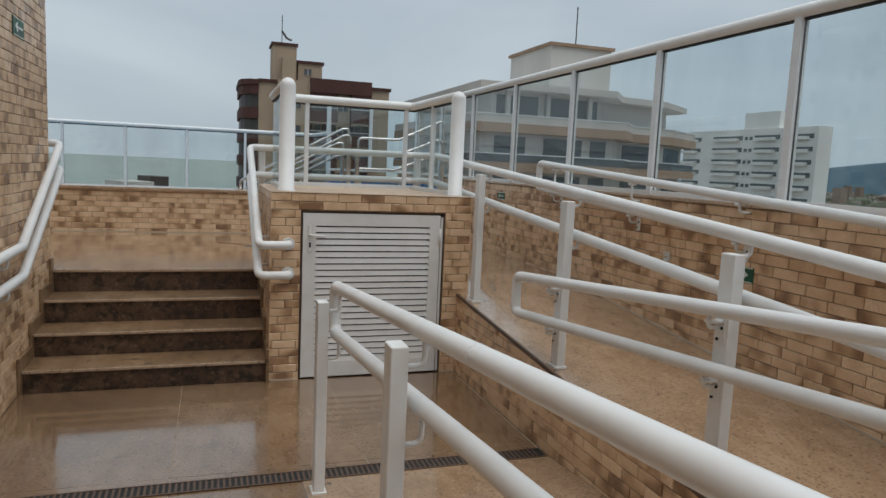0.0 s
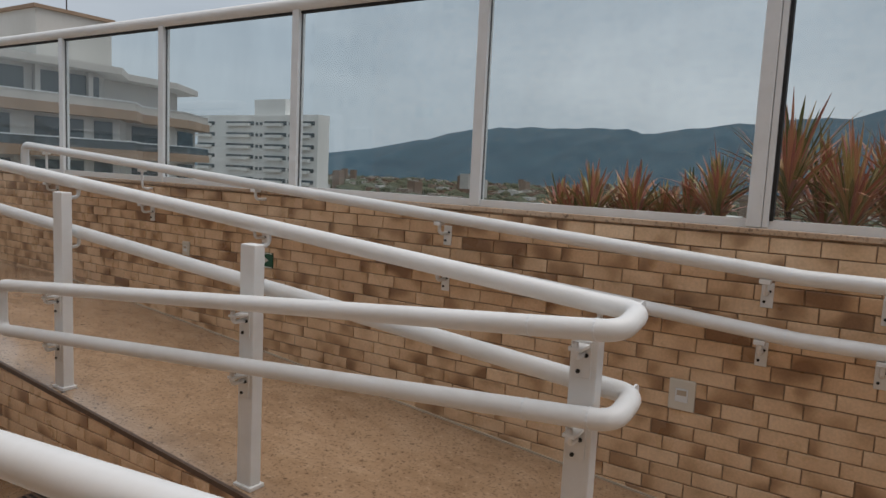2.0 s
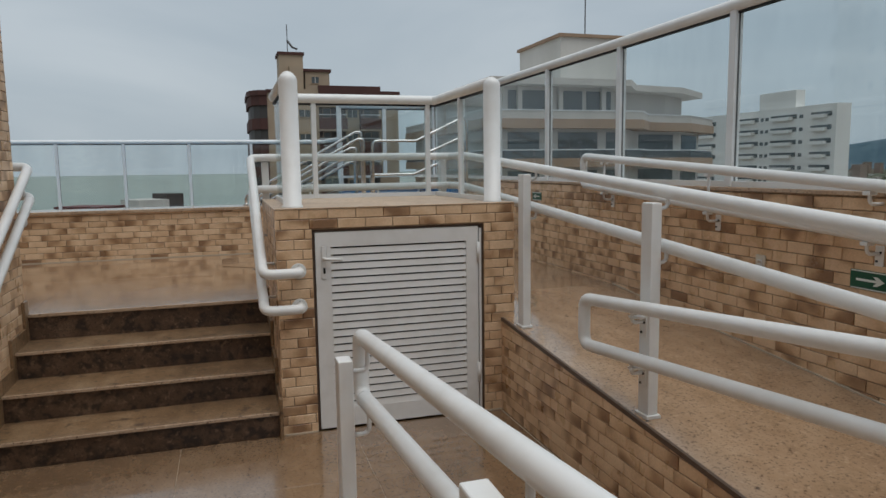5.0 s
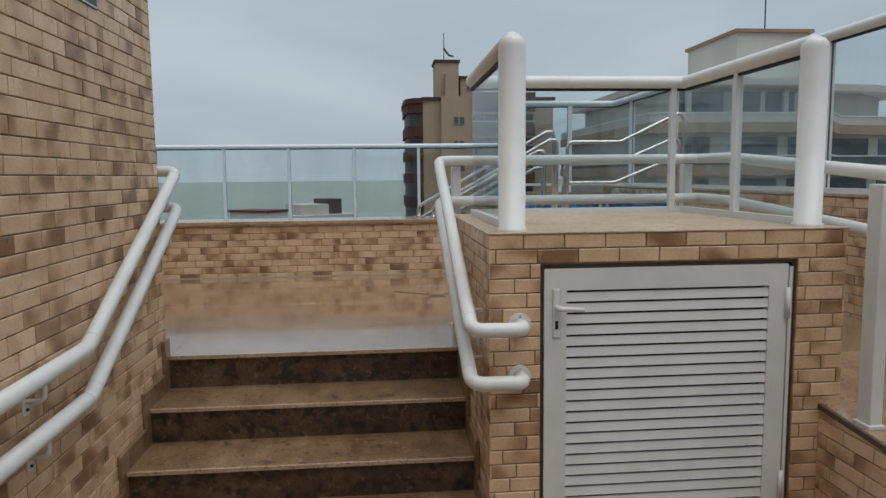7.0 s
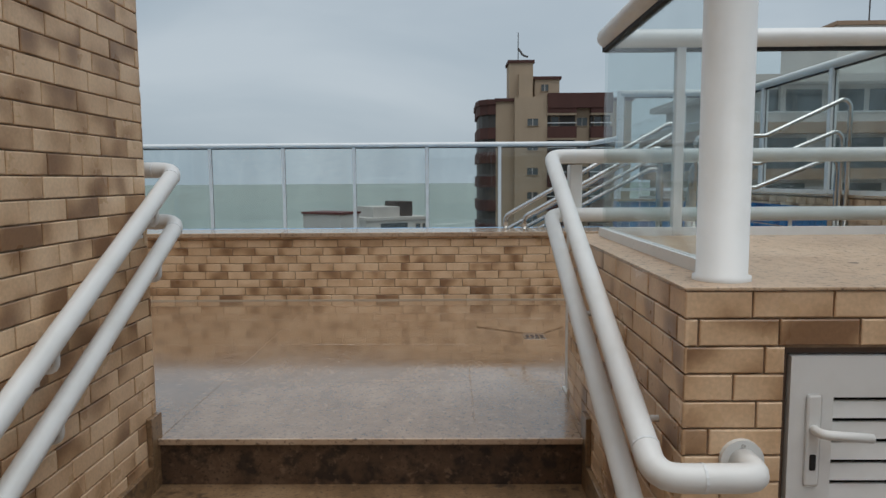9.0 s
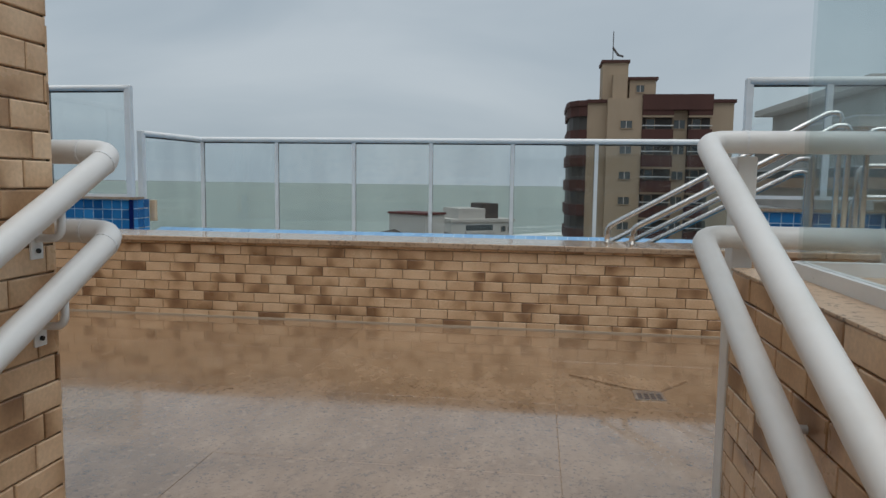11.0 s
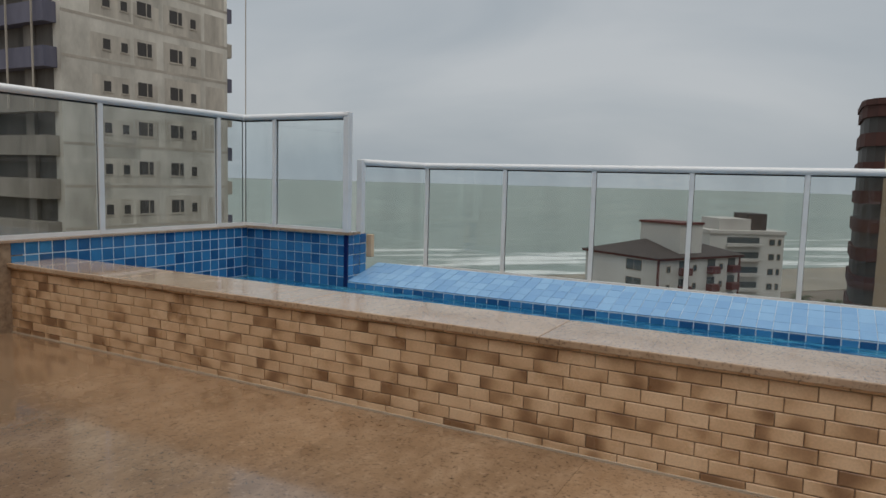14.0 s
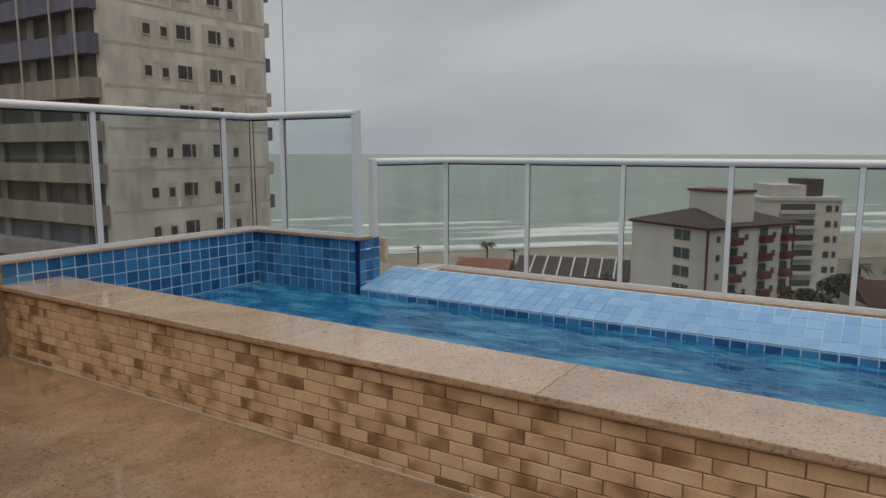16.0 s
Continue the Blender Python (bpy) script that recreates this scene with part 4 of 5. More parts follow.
# wooded ridge on the horizon, with distance haze put into its colour
ridge = [(2700, 20), (2341, 42), (2012, 93), (1700, 147), (1501, 187), (1287, 196), (1040, 194), (857, 196), (747, 174), (605, 197), (433, 214), (155, 232), (-89, 278), (-500, 290), (-1100, 240), (-1800, 150), (-2600, 60)]
bm = bmesh.new()
cols = []
for (ya, za), (yb, zb) in zip(ridge, ridge[1:]):
    for s in range(8):
        f = s / 8
        y, z = ya + (yb - ya) * f, za + (zb - za) * (f * f * (3 - 2 * f))
        z += 9 * noise.noise((y * 0.012, 0, 0)) + 4 * noise.noise((y * 0.05, 3, 0))
        cols.append([bm.verts.new((2500 - 700 * (1 - k) + 60 * noise.noise((y * 0.006, k * 3, 1)), y, GROUND + (z - GROUND) * h)) for k, h in ((0.0, -0.02), (0.25, 0.28 + 0.1 * noise.noise((y * 0.008, 1, 2))), (0.55, 0.62 + 0.12 * noise.noise((y * 0.01, 5, 2))), (1.0, 1.0), (1.6, -0.1))])
for a, b in zip(cols, cols[1:]):
    for j in range(4):
        bm.faces.new((a[j], b[j], b[j + 1], a[j + 1]))
structure(part("backdrop_hills", bm, M_HILL, smooth=True), "dark wooded hills on the horizon, haze painted blue")

# scattered low houses and scrub between terrace and hills
rng = random.Random(4)
vs, fs = [], []
for _ in range(900):
    x = rng.uniform(260, 1700)
    y = rng.uniform(-0.5, 1.25) * x
    w, d, h = rng.uniform(6, 16), rng.uniform(6, 14), rng.uniform(3, 9) * (1 if rng.random() > 0.05 else 3)
    k = len(vs)
    vs += [(x + a * w, y + b * d, GROUND + c * h) for c in (0, 1) for a, b in ((0, 0), (1, 0), (1, 1), (0, 1))]
    fs += [tuple(k + q for q in f) for f in ((0, 1, 5, 4), (1, 2, 6, 5), (2, 3, 7, 6), (3, 0, 4, 7), (4, 5, 6, 7))]
me = bpy.data.meshes.new("far_houses")
me.from_pydata(vs, [], fs)
m_far, n_, l_, b_ = material("far_house_walls", 0.9)
g_ = n_.new("ShaderNodeNewGeometry")
l_.new(ramp_node(n_, l_, g_.outputs["Random Per Island"], (0.0, (0.16, 0.09, 0.06)), (0.45, (0.25, 0.19, 0.15)), (0.8, (0.42, 0.40, 0.37)), (1.0, (0.55, 0.54, 0.52))), b_.inputs["Base Color"])
me.materials.append(m_far)
tagged(new("far_houses", me), "scattered low houses of the town", "houses", kind="stuff")
vs, fs = [], []
for _ in range(1500):
    x = rng.uniform(200, 1900)
    y = rng.uniform(-0.5, 1.25) * x
    r, h = rng.uniform(5, 16), rng.uniform(4, 9)
    k = len(vs)
    ring = [(x + math.cos(q) * r * rng.uniform(0.6, 1.2), y + math.sin(q) * r * rng.uniform(0.6, 1.2)) for q in (math.pi / 3 * j for j in range(6))]
    vs += [(a, b, GROUND) for a, b in ring] + [(x + (a - x) * 0.75, y + (b - y) * 0.75, GROUND + h * rng.uniform(0.6, 1.0)) for a, b in ring] + [(x, y, GROUND + h * 1.15)]
    fs += [(k + j, k + (j + 1) % 6, k + 6 + (j + 1) % 6, k + 6 + j) for j in range(6)] + [(k + 6 + j, k + 6 + (j + 1) % 6, k + 12) for j in range(6)]
me = bpy.data.meshes.new("far_scrub")
me.from_pydata(vs, [], fs)
me.materials.append(M_LEAFGREEN)
tagged(new("far_scrub", me), "dark scrub and trees of the plain", "scrub", kind="stuff")


# ---- neighbouring buildings ----
def window_at(parent, m, u, v, w, h, split=True, sill=False):
    """A recessed window on a facade plane m: frame and dark pane."""
    def put(name, mat, a, b, c, d, z0, z1, under):
        bm = box(a, b, z0, c, d, z1)
        bm.transform(m)
        return part(name, bm, mat, under)
    win = put("window", M_WIN, u, v, u + w, v + h, -0.05, 0.03, parent)
    t = 0.05
    for a, b, c, d in ((u - t, v - t, u + w + t, v), (u - t, v + h, u + w + t, v + h + t), (u - t, v, u, v + h), (u + w, v, u + w + t, v + h)):
        put("frame", M_TAN, a, b, c, d, -0.02, 0.08, win)
    if split:
        put("mullion", M_GREYW, u + w / 2 - 0.04, v, u + w / 2 + 0.04, v + h, 0.0, 0.06, win)
    return win


def slab(parent, name, mat, m, u0, v0, u1, v1, z0, z1, label=""):
    bm = box(u0, v0, z0, u1, v1, z1)
    bm.transform(m)
    return part(name, bm, mat, parent, label)


# the tan and maroon apartment tower by the beach
tower = thing("apartment_building", "tan apartment tower with maroon balconies near the beach", "building", at=(0.0, 0, GROUND + 0.1))
up = Matrix.Translation((0, 0, -GROUND))
fa = up @ plane_at((0, 80, 0), (1, 0, 0), (0, -1, 0))
slab(tower, "wall", M_TAN, fa, 4.4, GROUND, 19.1, 10.0, -16, 0)
slab(tower, "wall", M_TAN, fa, 6.4, GROUND, 9.9, 10.4, 0, 0.8)
bm = bmesh.new()
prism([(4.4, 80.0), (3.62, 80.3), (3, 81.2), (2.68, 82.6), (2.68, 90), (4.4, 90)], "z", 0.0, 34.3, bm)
# dark colour puts the shade between the curved balconies into the core
part("rounded_corner", bm, M_SHADEDARK, tower, "rounded balcony stack, its shade painted dark")
FL = 2.62
for k in range(13):
    z = 10.0 - 1.35 - k * FL
    if z < GROUND:
        break
    prof = [(4.4, 79.8), (3.54, 79.95), (2.76, 81.0), (2.45, 82.6), (2.45, 90), (2.68, 90), (2.68, 82.6), (3, 81.2), (3.62, 80.3), (4.4, 80.1)]
    part("balcony", prism(prof, "z", z - GROUND, z - GROUND + 1.2), M_MAROON, tower, "curved maroon balcony front")
    for u0, u1 in ((9.9, 13.0), (14.5, 16.8)):
        slab(tower, "balcony", M_MAROON, fa, u0, z, u1, z + (1.2 if k else 1.5), 0.3, 1.15, "maroon balcony front")
        # dark panel paints the shade behind the balcony front
        slab(tower, "recess_shade", M_SHADEDARK, fa, u0 + 0.05, z - FL + 1.2, u1 - 0.05, z, 0.0, 0.25)
        slab(tower, "balcony_floor", M_TAN, fa, u0, z - 0.2, u1, z, 0.25, 1.1)
        slab(tower, "balcony_rail", M_ALU, fa, u0, z - FL + 1.55, u1, z - FL + 1.63, 0.9, 0.98)
        window_at(tower, fa @ Matrix.Translation((0, 0, 0.27)), u0 + 0.5, z - FL + 1.3, 0.8, 1.0, False)
    window_at(tower, fa @ Matrix.Translation((0, 0, 0.82)), 7.75, z - 1.3, 1.15, 0.75)
    window_at(tower, fa @ Matrix.Translation((0, 0, 0.3)), 13.15, z - 1.3, 1.1, 0.85)
slab(tower, "window_column", M_TAN, fa, 13.0, GROUND, 14.5, 10.6, 0, 0.25)
slab(tower, "fascia", M_MAROON, fa, 9.9, 9.2, 16.8, 10.75, 0.3, 1.25)
slab(tower, "roof_edge", M_MAROON, fa, 4.3, 10.0, 19.3, 10.35, -16.2, 0.2)
part("roof_edge", prism([(4.4, 79.7), (3.46, 79.8), (2.61, 80.9), (2.33, 82.6), (2.33, 90), (4.4, 90)], "z", 34.2, 34.75), M_MAROON, tower)
slab(tower, "lift_tower", M_TAN, fa, 5.9, 10.3, 8.5, 14.2, -4, -0.6)
slab(tower, "lift_tower_cap", M_MAROON, fa, 5.75, 14.2, 8.65, 14.5, -4.2, -0.45)
slab(tower, "roof_tank", M_TAN, fa, 6.9, 10.3, 8.3, 12.9, -0.6, 0.2)
slab(tower, "roof_house", M_TAN, fa, 8.7, 10.3, 11.4, 12.45, -6, -0.8)
slab(tower, "roof_house_cap", M_MAROON, fa, 8.5, 12.45, 11.6, 12.75, -6.2, -0.6)
window_at(tower, fa @ Matrix.Translation((0, 0, -0.78)), 9.4, 11.2, 0.8, 0.7)
bm = tube([(6.9, 81, 39.1), (6.9, 81, 42.0)], 0.05, sides=6)
tube([(6.9, 81, 40.3), (7.4, 80.6, 39.5), (7.9, 80.4, 39.3)], 0.12, bm, sides=6)
part("antenna", bm, M_SHADEDARK, tower)

# the broad grey and ochre building beyond the glass screen
broad = thing("apartment_building", "grey apartment building with ochre balcony bands", "building", at=(0, 0, GROUND))
plan = [(19, 50), (30.6, 50), (33, 53), (38.3, 54), (43.2, 57.7), (43, 72), (19, 72)]
fp = lambda g: [(19 - g, 50 - g), (30.6 + g * 0.6, 50 - g), (33 + g * 0.7, 53 - g), (38.3 + g * 0.4, 54 - g), (43.2 + g, 57.7 - g * 0.6), (43 + g, 72), (19 - g, 72)]
part("wall", prism(fp(0), "z", 0.0, 30.0), M_GREYW, broad)
part("penthouse", prism(fp(-1.4), "z", 30.0, 32.4), M_GREYW, broad, "recessed top storey")
for x0, w in ((20.8, 3.6), (25.0, 2.2), (27.6, 2.2)):
    slab(broad, "window", M_WIN, up @ plane_at((0, 51.4, 0), (1, 0, 0), (0, -1, 0)), x0, 5.7, x0 + w, 7.6, 0.0, 0.06)
part("roof", prism(fp(0.2), "z", 32.4, 32.9), M_GREYW, broad)
for k in range(9):
    z = 29.4 - k * 2.95
    part("balcony_band", prism(fp(1.15), "z", z - 0.35, z + 0.35), M_ORANGE, broad, "ochre balcony band")
    gp = part("balcony_glass", prism(fp(1.05), "z", z + 0.35, z + 0.95), M_WIN if k % 2 else M_GREYW, broad)
    part("handrail", prism(fp(1.1), "z", z + 0.95, z + 1.03), M_ALU, broad)
    for x0, w in ((20.2, 2.6), (24.4, 3.4), (28.6, 1.4)):
        slab(broad, "window", M_WIN, up @ plane_at((0, 50, 0), (1, 0, 0), (0, -1, 0)), x0, z + GROUND - 2.4, x0 + w, z + GROUND - 0.6, 0.0, 0.06)
    slab(broad, "window", M_WIN, up @ plane_at((33, 53, 0), (5.3, 1, 0), (1, -5.3, 0)), 0.6, z + GROUND - 2.4, 4.6, z + GROUND - 0.6, 0.0, 0.06)
    slab(broad, "window", M_WIN, up @ plane_at((38.3, 54, 0), (4.9, 3.7, 0), (3.7, -4.9, 0)), 0.6, z + GROUND - 2.4, 5.2, z + GROUND - 0.6, 0.0, 0.06)
for x in (21.5, 25.0, 28.8):
    slab(broad, "pillar", M_GREYW, up @ plane_at((0, 50, 0), (1, 0, 0), (0, -1, 0)), x, 5.5, x + 0.35, 8.0, -1.4, -1.0)
part("roof_block", box(25.6, 52, 32.9, 31.2, 60, 36.4), M_PALE, broad)
part("roof_block_cap", box(25.4, 51.8, 36.4, 31.4, 60.2, 36.65), M_ORANGE, broad)
part("antenna", tube([(29.4, 55, 36.6), (29.4, 55, 40.4)], 0.05, sides=6), M_SHADEDARK, broad)

# the white tower further along the coast
white = thing("apartment_building", "white apartment tower with long balcony slots", "building", at=(0, 0, GROUND))
fw = up @ plane_at((110, 144.7, 0), (0, -1, 0), (-1, 0, 0))
slab(white, "wall", M_WHITER, fw, 0, GROUND, 40, 12.8, -3.5, 0)
slab(white, "roof_block", M_WHITER, fw, 19.0, 12.8, 29.0, 16.4, -3.3, -1)
for k in range(13):
    z = 10.6 - k * 2.55
    if z < GROUND + 2:
        break
    for u0, u1 in ((0.2, 6.4), (10.5, 20.0), (23.5, 30.5), (34.0, 39.0)):
        slab(white, "balcony_slot", M_WIN, fw, u0, z - 0.1, u1, z + 0.8, 0.0, 0.05)
        slab(white, "balcony", M_WHITER, fw, u0 + (0 if u0 < 1 else 0.6), z - 0.35, u1 - 1.0, z + 0.3, 0.05, 0.9)
    for u in (20.6, 22.0, 31.2):
        slab(white, "window", M_WIN, fw, u, z - 0.1, u + 0.9, z + 0.6, 0.0, 0.05)

# the raw concrete tower, unfinished
raw = thing("unfinished_tower", "raw concrete tower under construction, stained, with empty windows", "building", at=(0, 0, GROUND))
fe = up @ plane_at((-44, 34.6, 0), (0, 1, 0), (1, 0, 0))
fs_ = up @ plane_at((-72, 34.6, 0), (1, 0, 0), (0, -1, 0))
slab(raw, "wall", M_CONC, fe, 0, GROUND, 14.2, 44, -26, 0)
rng_raw = random.Random(5)
for k in range(24):
    z = 41.35 - k * 2.82
    if z < GROUND + 1:
        break
    for u, w, h in ((3.0, 0.55, 0.7), (4.4, 0.5, 0.65), (5.7, 1.2, 0.95), (8.5, 1.15, 0.95), (10.45, 0.5, 0.7)):
        # flat dark panel paints the shade of an empty opening
        v = slab(raw, "window", M_SHADEDARK, fe, u, z, u + w, z + h, -0.1, 0.015, "empty window opening, its shade painted dark")
        slab(raw, "window_sill", M_CONCBAND, fe, u - 0.08, z - 0.1, u + w + 0.08, z, 0.0, 0.06)
        if w > 1:
            slab(raw, "mullion", M_CONCBAND, fe, u + w * 0.62, z, u + w * 0.62 + 0.07, z + h, 0.0, 0.03)
    for u0, u1, dz0, dz1 in ((2.2, 5.0, -0.45, 1.25), (5.6, 7.3, -0.75, 1.2), (8.1, 11.3, -0.7, 1.6), (12.0, 13.7, -0.6, 1.5)):
        j = rng_raw.random
        if j() < 0.85:
            slab(raw, "infill_panel", M_INFILL, fe, u0 - 0.25 * j(), z + dz0 - 0.25 * j(), u1 + 0.25 * j(), z + dz1 - 0.4 * j(), 0.0, 0.006)
    slab(raw, "floor_line", M_CONCBAND, fe, 0.0, z - 0.95, 14.2, z - 0.75, 0.0, 0.012)
    # thin panel on the solid wall, coloured as a shaded storey
    slab(raw, "open_storey", M_STOREYSHADE, fs_, 0.5, z - 0.4, 27.2, z + 1.15, 0.0, 0.02, "open storey, its shade painted dark")
    slab(raw, "balcony", M_NET if k < 12 else M_DARKSLAB, fs_, 0.0, z - 1.7, 27.6, z - 0.4, 0.0, 0.9)
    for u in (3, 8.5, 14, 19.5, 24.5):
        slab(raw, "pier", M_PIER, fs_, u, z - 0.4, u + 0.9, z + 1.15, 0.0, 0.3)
    part("end_balcony", box(-47.5, 48.8, z - GROUND - 1.5, -44.3, 49.6, z - GROUND - 0.4), M_NET if k % 2 else M_CONCBAND, raw)
for u in (1.0, 6.5, 11.0, 15.5, 20.0, 24.0, 26.8):
    slab(raw, "scaffold_cable", M_CONCBAND, fs_, u, 6, u + 0.09, 44, 1.1, 1.2)
part("hoist_cable", tube([(-43.4, 50.2, 14), (-43.2, 50.2, 70)], 0.04, sides=6), M_CONCBAND, raw)


# white block with red balconies, and its neighbours
def turned(px, py, ex, ey):
    return up @ plane_at((px, py, 0), (ex, ey, 0), (ey, -ex, 0))


block = thing("apartment_building", "white apartment block with dark hip roof and red balconies", "building", at=(0, 0, GROUND - 1.2))
r1 = turned(-20.5, 110, 0.514, 0.857)
l1 = turned(-33.8, 118, 0.857, -0.514)
slab(block, "wall", M_PALE, r1, 0, GROUND, 18.7, -7.4, -15.5, 0)
bm = bmesh.new()
ctr = Vector((-20.5, 110, 0)) + Vector((0.514, 0.857, 0)) * 9.35 + Vector((-0.857, 0.514, 0)) * 7.75
e1, e2 = Vector((0.514, 0.857, 0)), Vector((-0.857, 0.514, 0))
low = [bm.verts.new(ctr + e1 * a * 9.9 + e2 * b * 8.3 + Vector((0, 0, -7.4 - GROUND))) for a, b in ((-1, -1), (1, -1), (1, 1), (-1, 1))]
high = [bm.verts.new(ctr + e1 * a * 4 + Vector((0, 0, -5.2 - GROUND))) for a in (-1, 1)]
for f in ((0, 1), (2, 3)):
    bm.faces.new((low[f[0]], low[f[1]], high[1 if f[0] == 0 else 0], high[0 if f[0] == 0 else 1]))
bm.faces.new((low[1], low[2], high[1]))
bm.faces.new((low[3], low[0], high[0]))
bm.faces.new(low[::-1])
part("roof", bm, M_ROOF, block, "dark hip roof")
slab(block, "stair_block", M_PALE, r1, 5.5, -7.4, 10.5, -2.6, -9, -1.0)
slab(block, "stair_block_trim", M_REDTRIM, r1, 5.3, -2.6, 10.7, -2.25, -9.2, -0.8)
for u in (0.0, 18.5):
    slab(block, "corner_trim", M_REDTRIM, r1, u - 0.15, GROUND, u + 0.2, -7.4, -0.1, 0.1)
slab(block, "eave_trim", M_REDTRIM, r1, -0.4, -7.75, 19.1, -7.4, -16, 0.4)
for k in range(6):
    z = -9.6 - k * 2.75
    window_at(block, l1, 9.2, z, 3.1, 1.55)
    for u in (4.4, 10.8, 15.6):
        slab(block, "balcony", M_REDTRIM, r1, u, z - 0.5, u + 1.9, z + 0.6, 0.0, 1.1, "dark red balcony")
        slab(block, "balcony_door", M_WIN, r1, u + 0.1, z + 0.6, u + 1.8, z + 1.7, 0.0, 0.08)
    for u in (1.8, 7.6, 13.7):
        window_at(block, r1, u, z, 0.75, 0.9, False)
back = thing("apartment_building", "cream apartment block with a flat roof terrace", "building", at=(0, 0, GROUND - 1.5))
r2 = turned(-17.5, 141, 0.857, 0.514)
slab(back, "wall", M_PALE, r2, 0, GROUND, 14, -4.6, -14, 0)
slab(back, "roof_edge", M_GREYW, r2, -0.2, -4.9, 14.2, -4.3, -14, 0.3)
slab(back, "roof_house", M_GREYW, r2, 2, -4.3, 8, -2.2, -9, -1)
slab(back, "roof_tank", M_ROOF, r2, 8, -4.3, 11.5, -1.2, -8, -2)
for k in range(7):
    z = -7.2 - k * 2.75
    slab(back, "balcony", M_GREYW, r2, 3.0, z, 9.5, z + 0.5, 0.0, 0.9)
    slab(back, "window", M_WIN, r2, 3.2, z + 0.6, 9.3, z + 1.7, 0.0, 0.05)
    window_at(back, r2, 11.2, z + 0.3, 1.0, 1.1, False)
    window_at(back, r2, 12.8, z + 0.3, 0.6, 1.1, False)


def gable_house(x, y, w, d, wall_top, ridge_top, roof, label, turn=0.0):
    h = thing("house", label, "house", at=(x, y, GROUND))
    h.rotation_euler = (0, 0, turn)
    part("wall", box(-w / 2, -d / 2, 0, w / 2, d / 2, wall_top - GROUND), M_ORANGE if roof is M_ROOF else M_PALE, h)
    zt, zr = wall_top - GROUND, ridge_top - GROUND
    part("roof", prism([(-d / 2 - 0.6, zt - 0.2), (d / 2 + 0.6, zt - 0.2), (0, zr)], "x", -w / 2 - 0.5, w / 2 + 0.5), roof, h)
    for u in (-w * 0.3, 0, w * 0.3):
        part("window", box(u - 0.7, -d / 2 - 0.05, zt - 2.2, u + 0.7, -d / 2 + 0.1, zt - 1.0), M_WIN, h)
    if roof is M_ROOF:
        for u in range(-3, 4):
            part("roof_batten", prism([(-d / 2 - 0.6, zt - 0.16), (-0.1, zr - 0.02), (-0.1, zr + 0.12), (-d / 2 - 0.6, zt - 0.02)], "x", u * w / 8 - 0.12, u * w / 8 + 0.12), M_PALE, h)
    return h


gable_house(-45, 122, 19, 11, -18.6, -16.4, M_ROOF, "low beach house with a dark battened roof", 0.25)
gable_house(-61, 118, 9, 8, -19.2, -17.3, M_ROOFRED, "small beach house with a red tiled roof", 0.3)
gable_house(2.8, 106, 10, 10, -15.2, -13.2, M_MAROON, "cream house with a dark roof", 0.35)
for x, y in ((-76, 118), (-58, 124), (-34.5, 108)):
    pole = thing("utility_pole", "thin dark utility pole near the beach", "pole", "utility poles", at=(x, y, GROUND))
    part("shaft", tube([(0, 0, 0), (0, 0, 8.5)], 0.16, sides=8), M_SHADEDARK, pole)
    part("crossarm", box(-0.9, -0.08, 7.9, 0.9, 0.08, 8.1), M_SHADEDARK, pole)


def leafy_tree(x, y, h, r, seed):
    q = random.Random(seed)
    t = thing("tree", "dark green broadleaf tree near the beach", "tree", "beach trees", at=(x, y, GROUND))
    bm = bmesh.new()
    for k in range(5):
        a = k * 1.26
        tube([(0, 0, 0), (0.1 * math.cos(a), 0.1 * math.sin(a), h * 0.4), (r * 0.6 * math.cos(a), r * 0.6 * math.sin(a), h * 0.75)], 0.16, bm, sides=6)
    part("trunk", bm, M_ROOF, t)
    vs, fs = [], []
    for _ in range(1500):
        u, v = q.uniform(0, 6.283), q.uniform(-0.6, 1.0)
        rr = r * (0.55 + 0.45 * q.random()) * (1 + 0.3 * math.sin(3 * u + seed))
        c = Vector((math.cos(u) * rr * math.sqrt(max(0.05, 1 - v * v * 0.8)), math.sin(u) * rr * math.sqrt(max(0.05, 1 - v * v * 0.8)), h * 0.72 + v * r * 0.62))
        s = q.uniform(0.18, 0.42)
        k = len(vs)
        ax = [Vector((q.uniform(-1, 1), q.uniform(-1, 1), q.uniform(-1, 1))).normalized() * s for _ in range(2)]
        vs += [tuple(c + ax[0]), tuple(c + ax[1]), tuple(c - ax[0]), tuple(c - ax[1])]
        fs.append((k, k + 1, k + 2, k + 3))
    me = bpy.data.meshes.new("crown")
    me.from_pydata(vs, [], fs)
    me.materials.append(M_LEAFGREEN)
    new("crown", me).parent = t


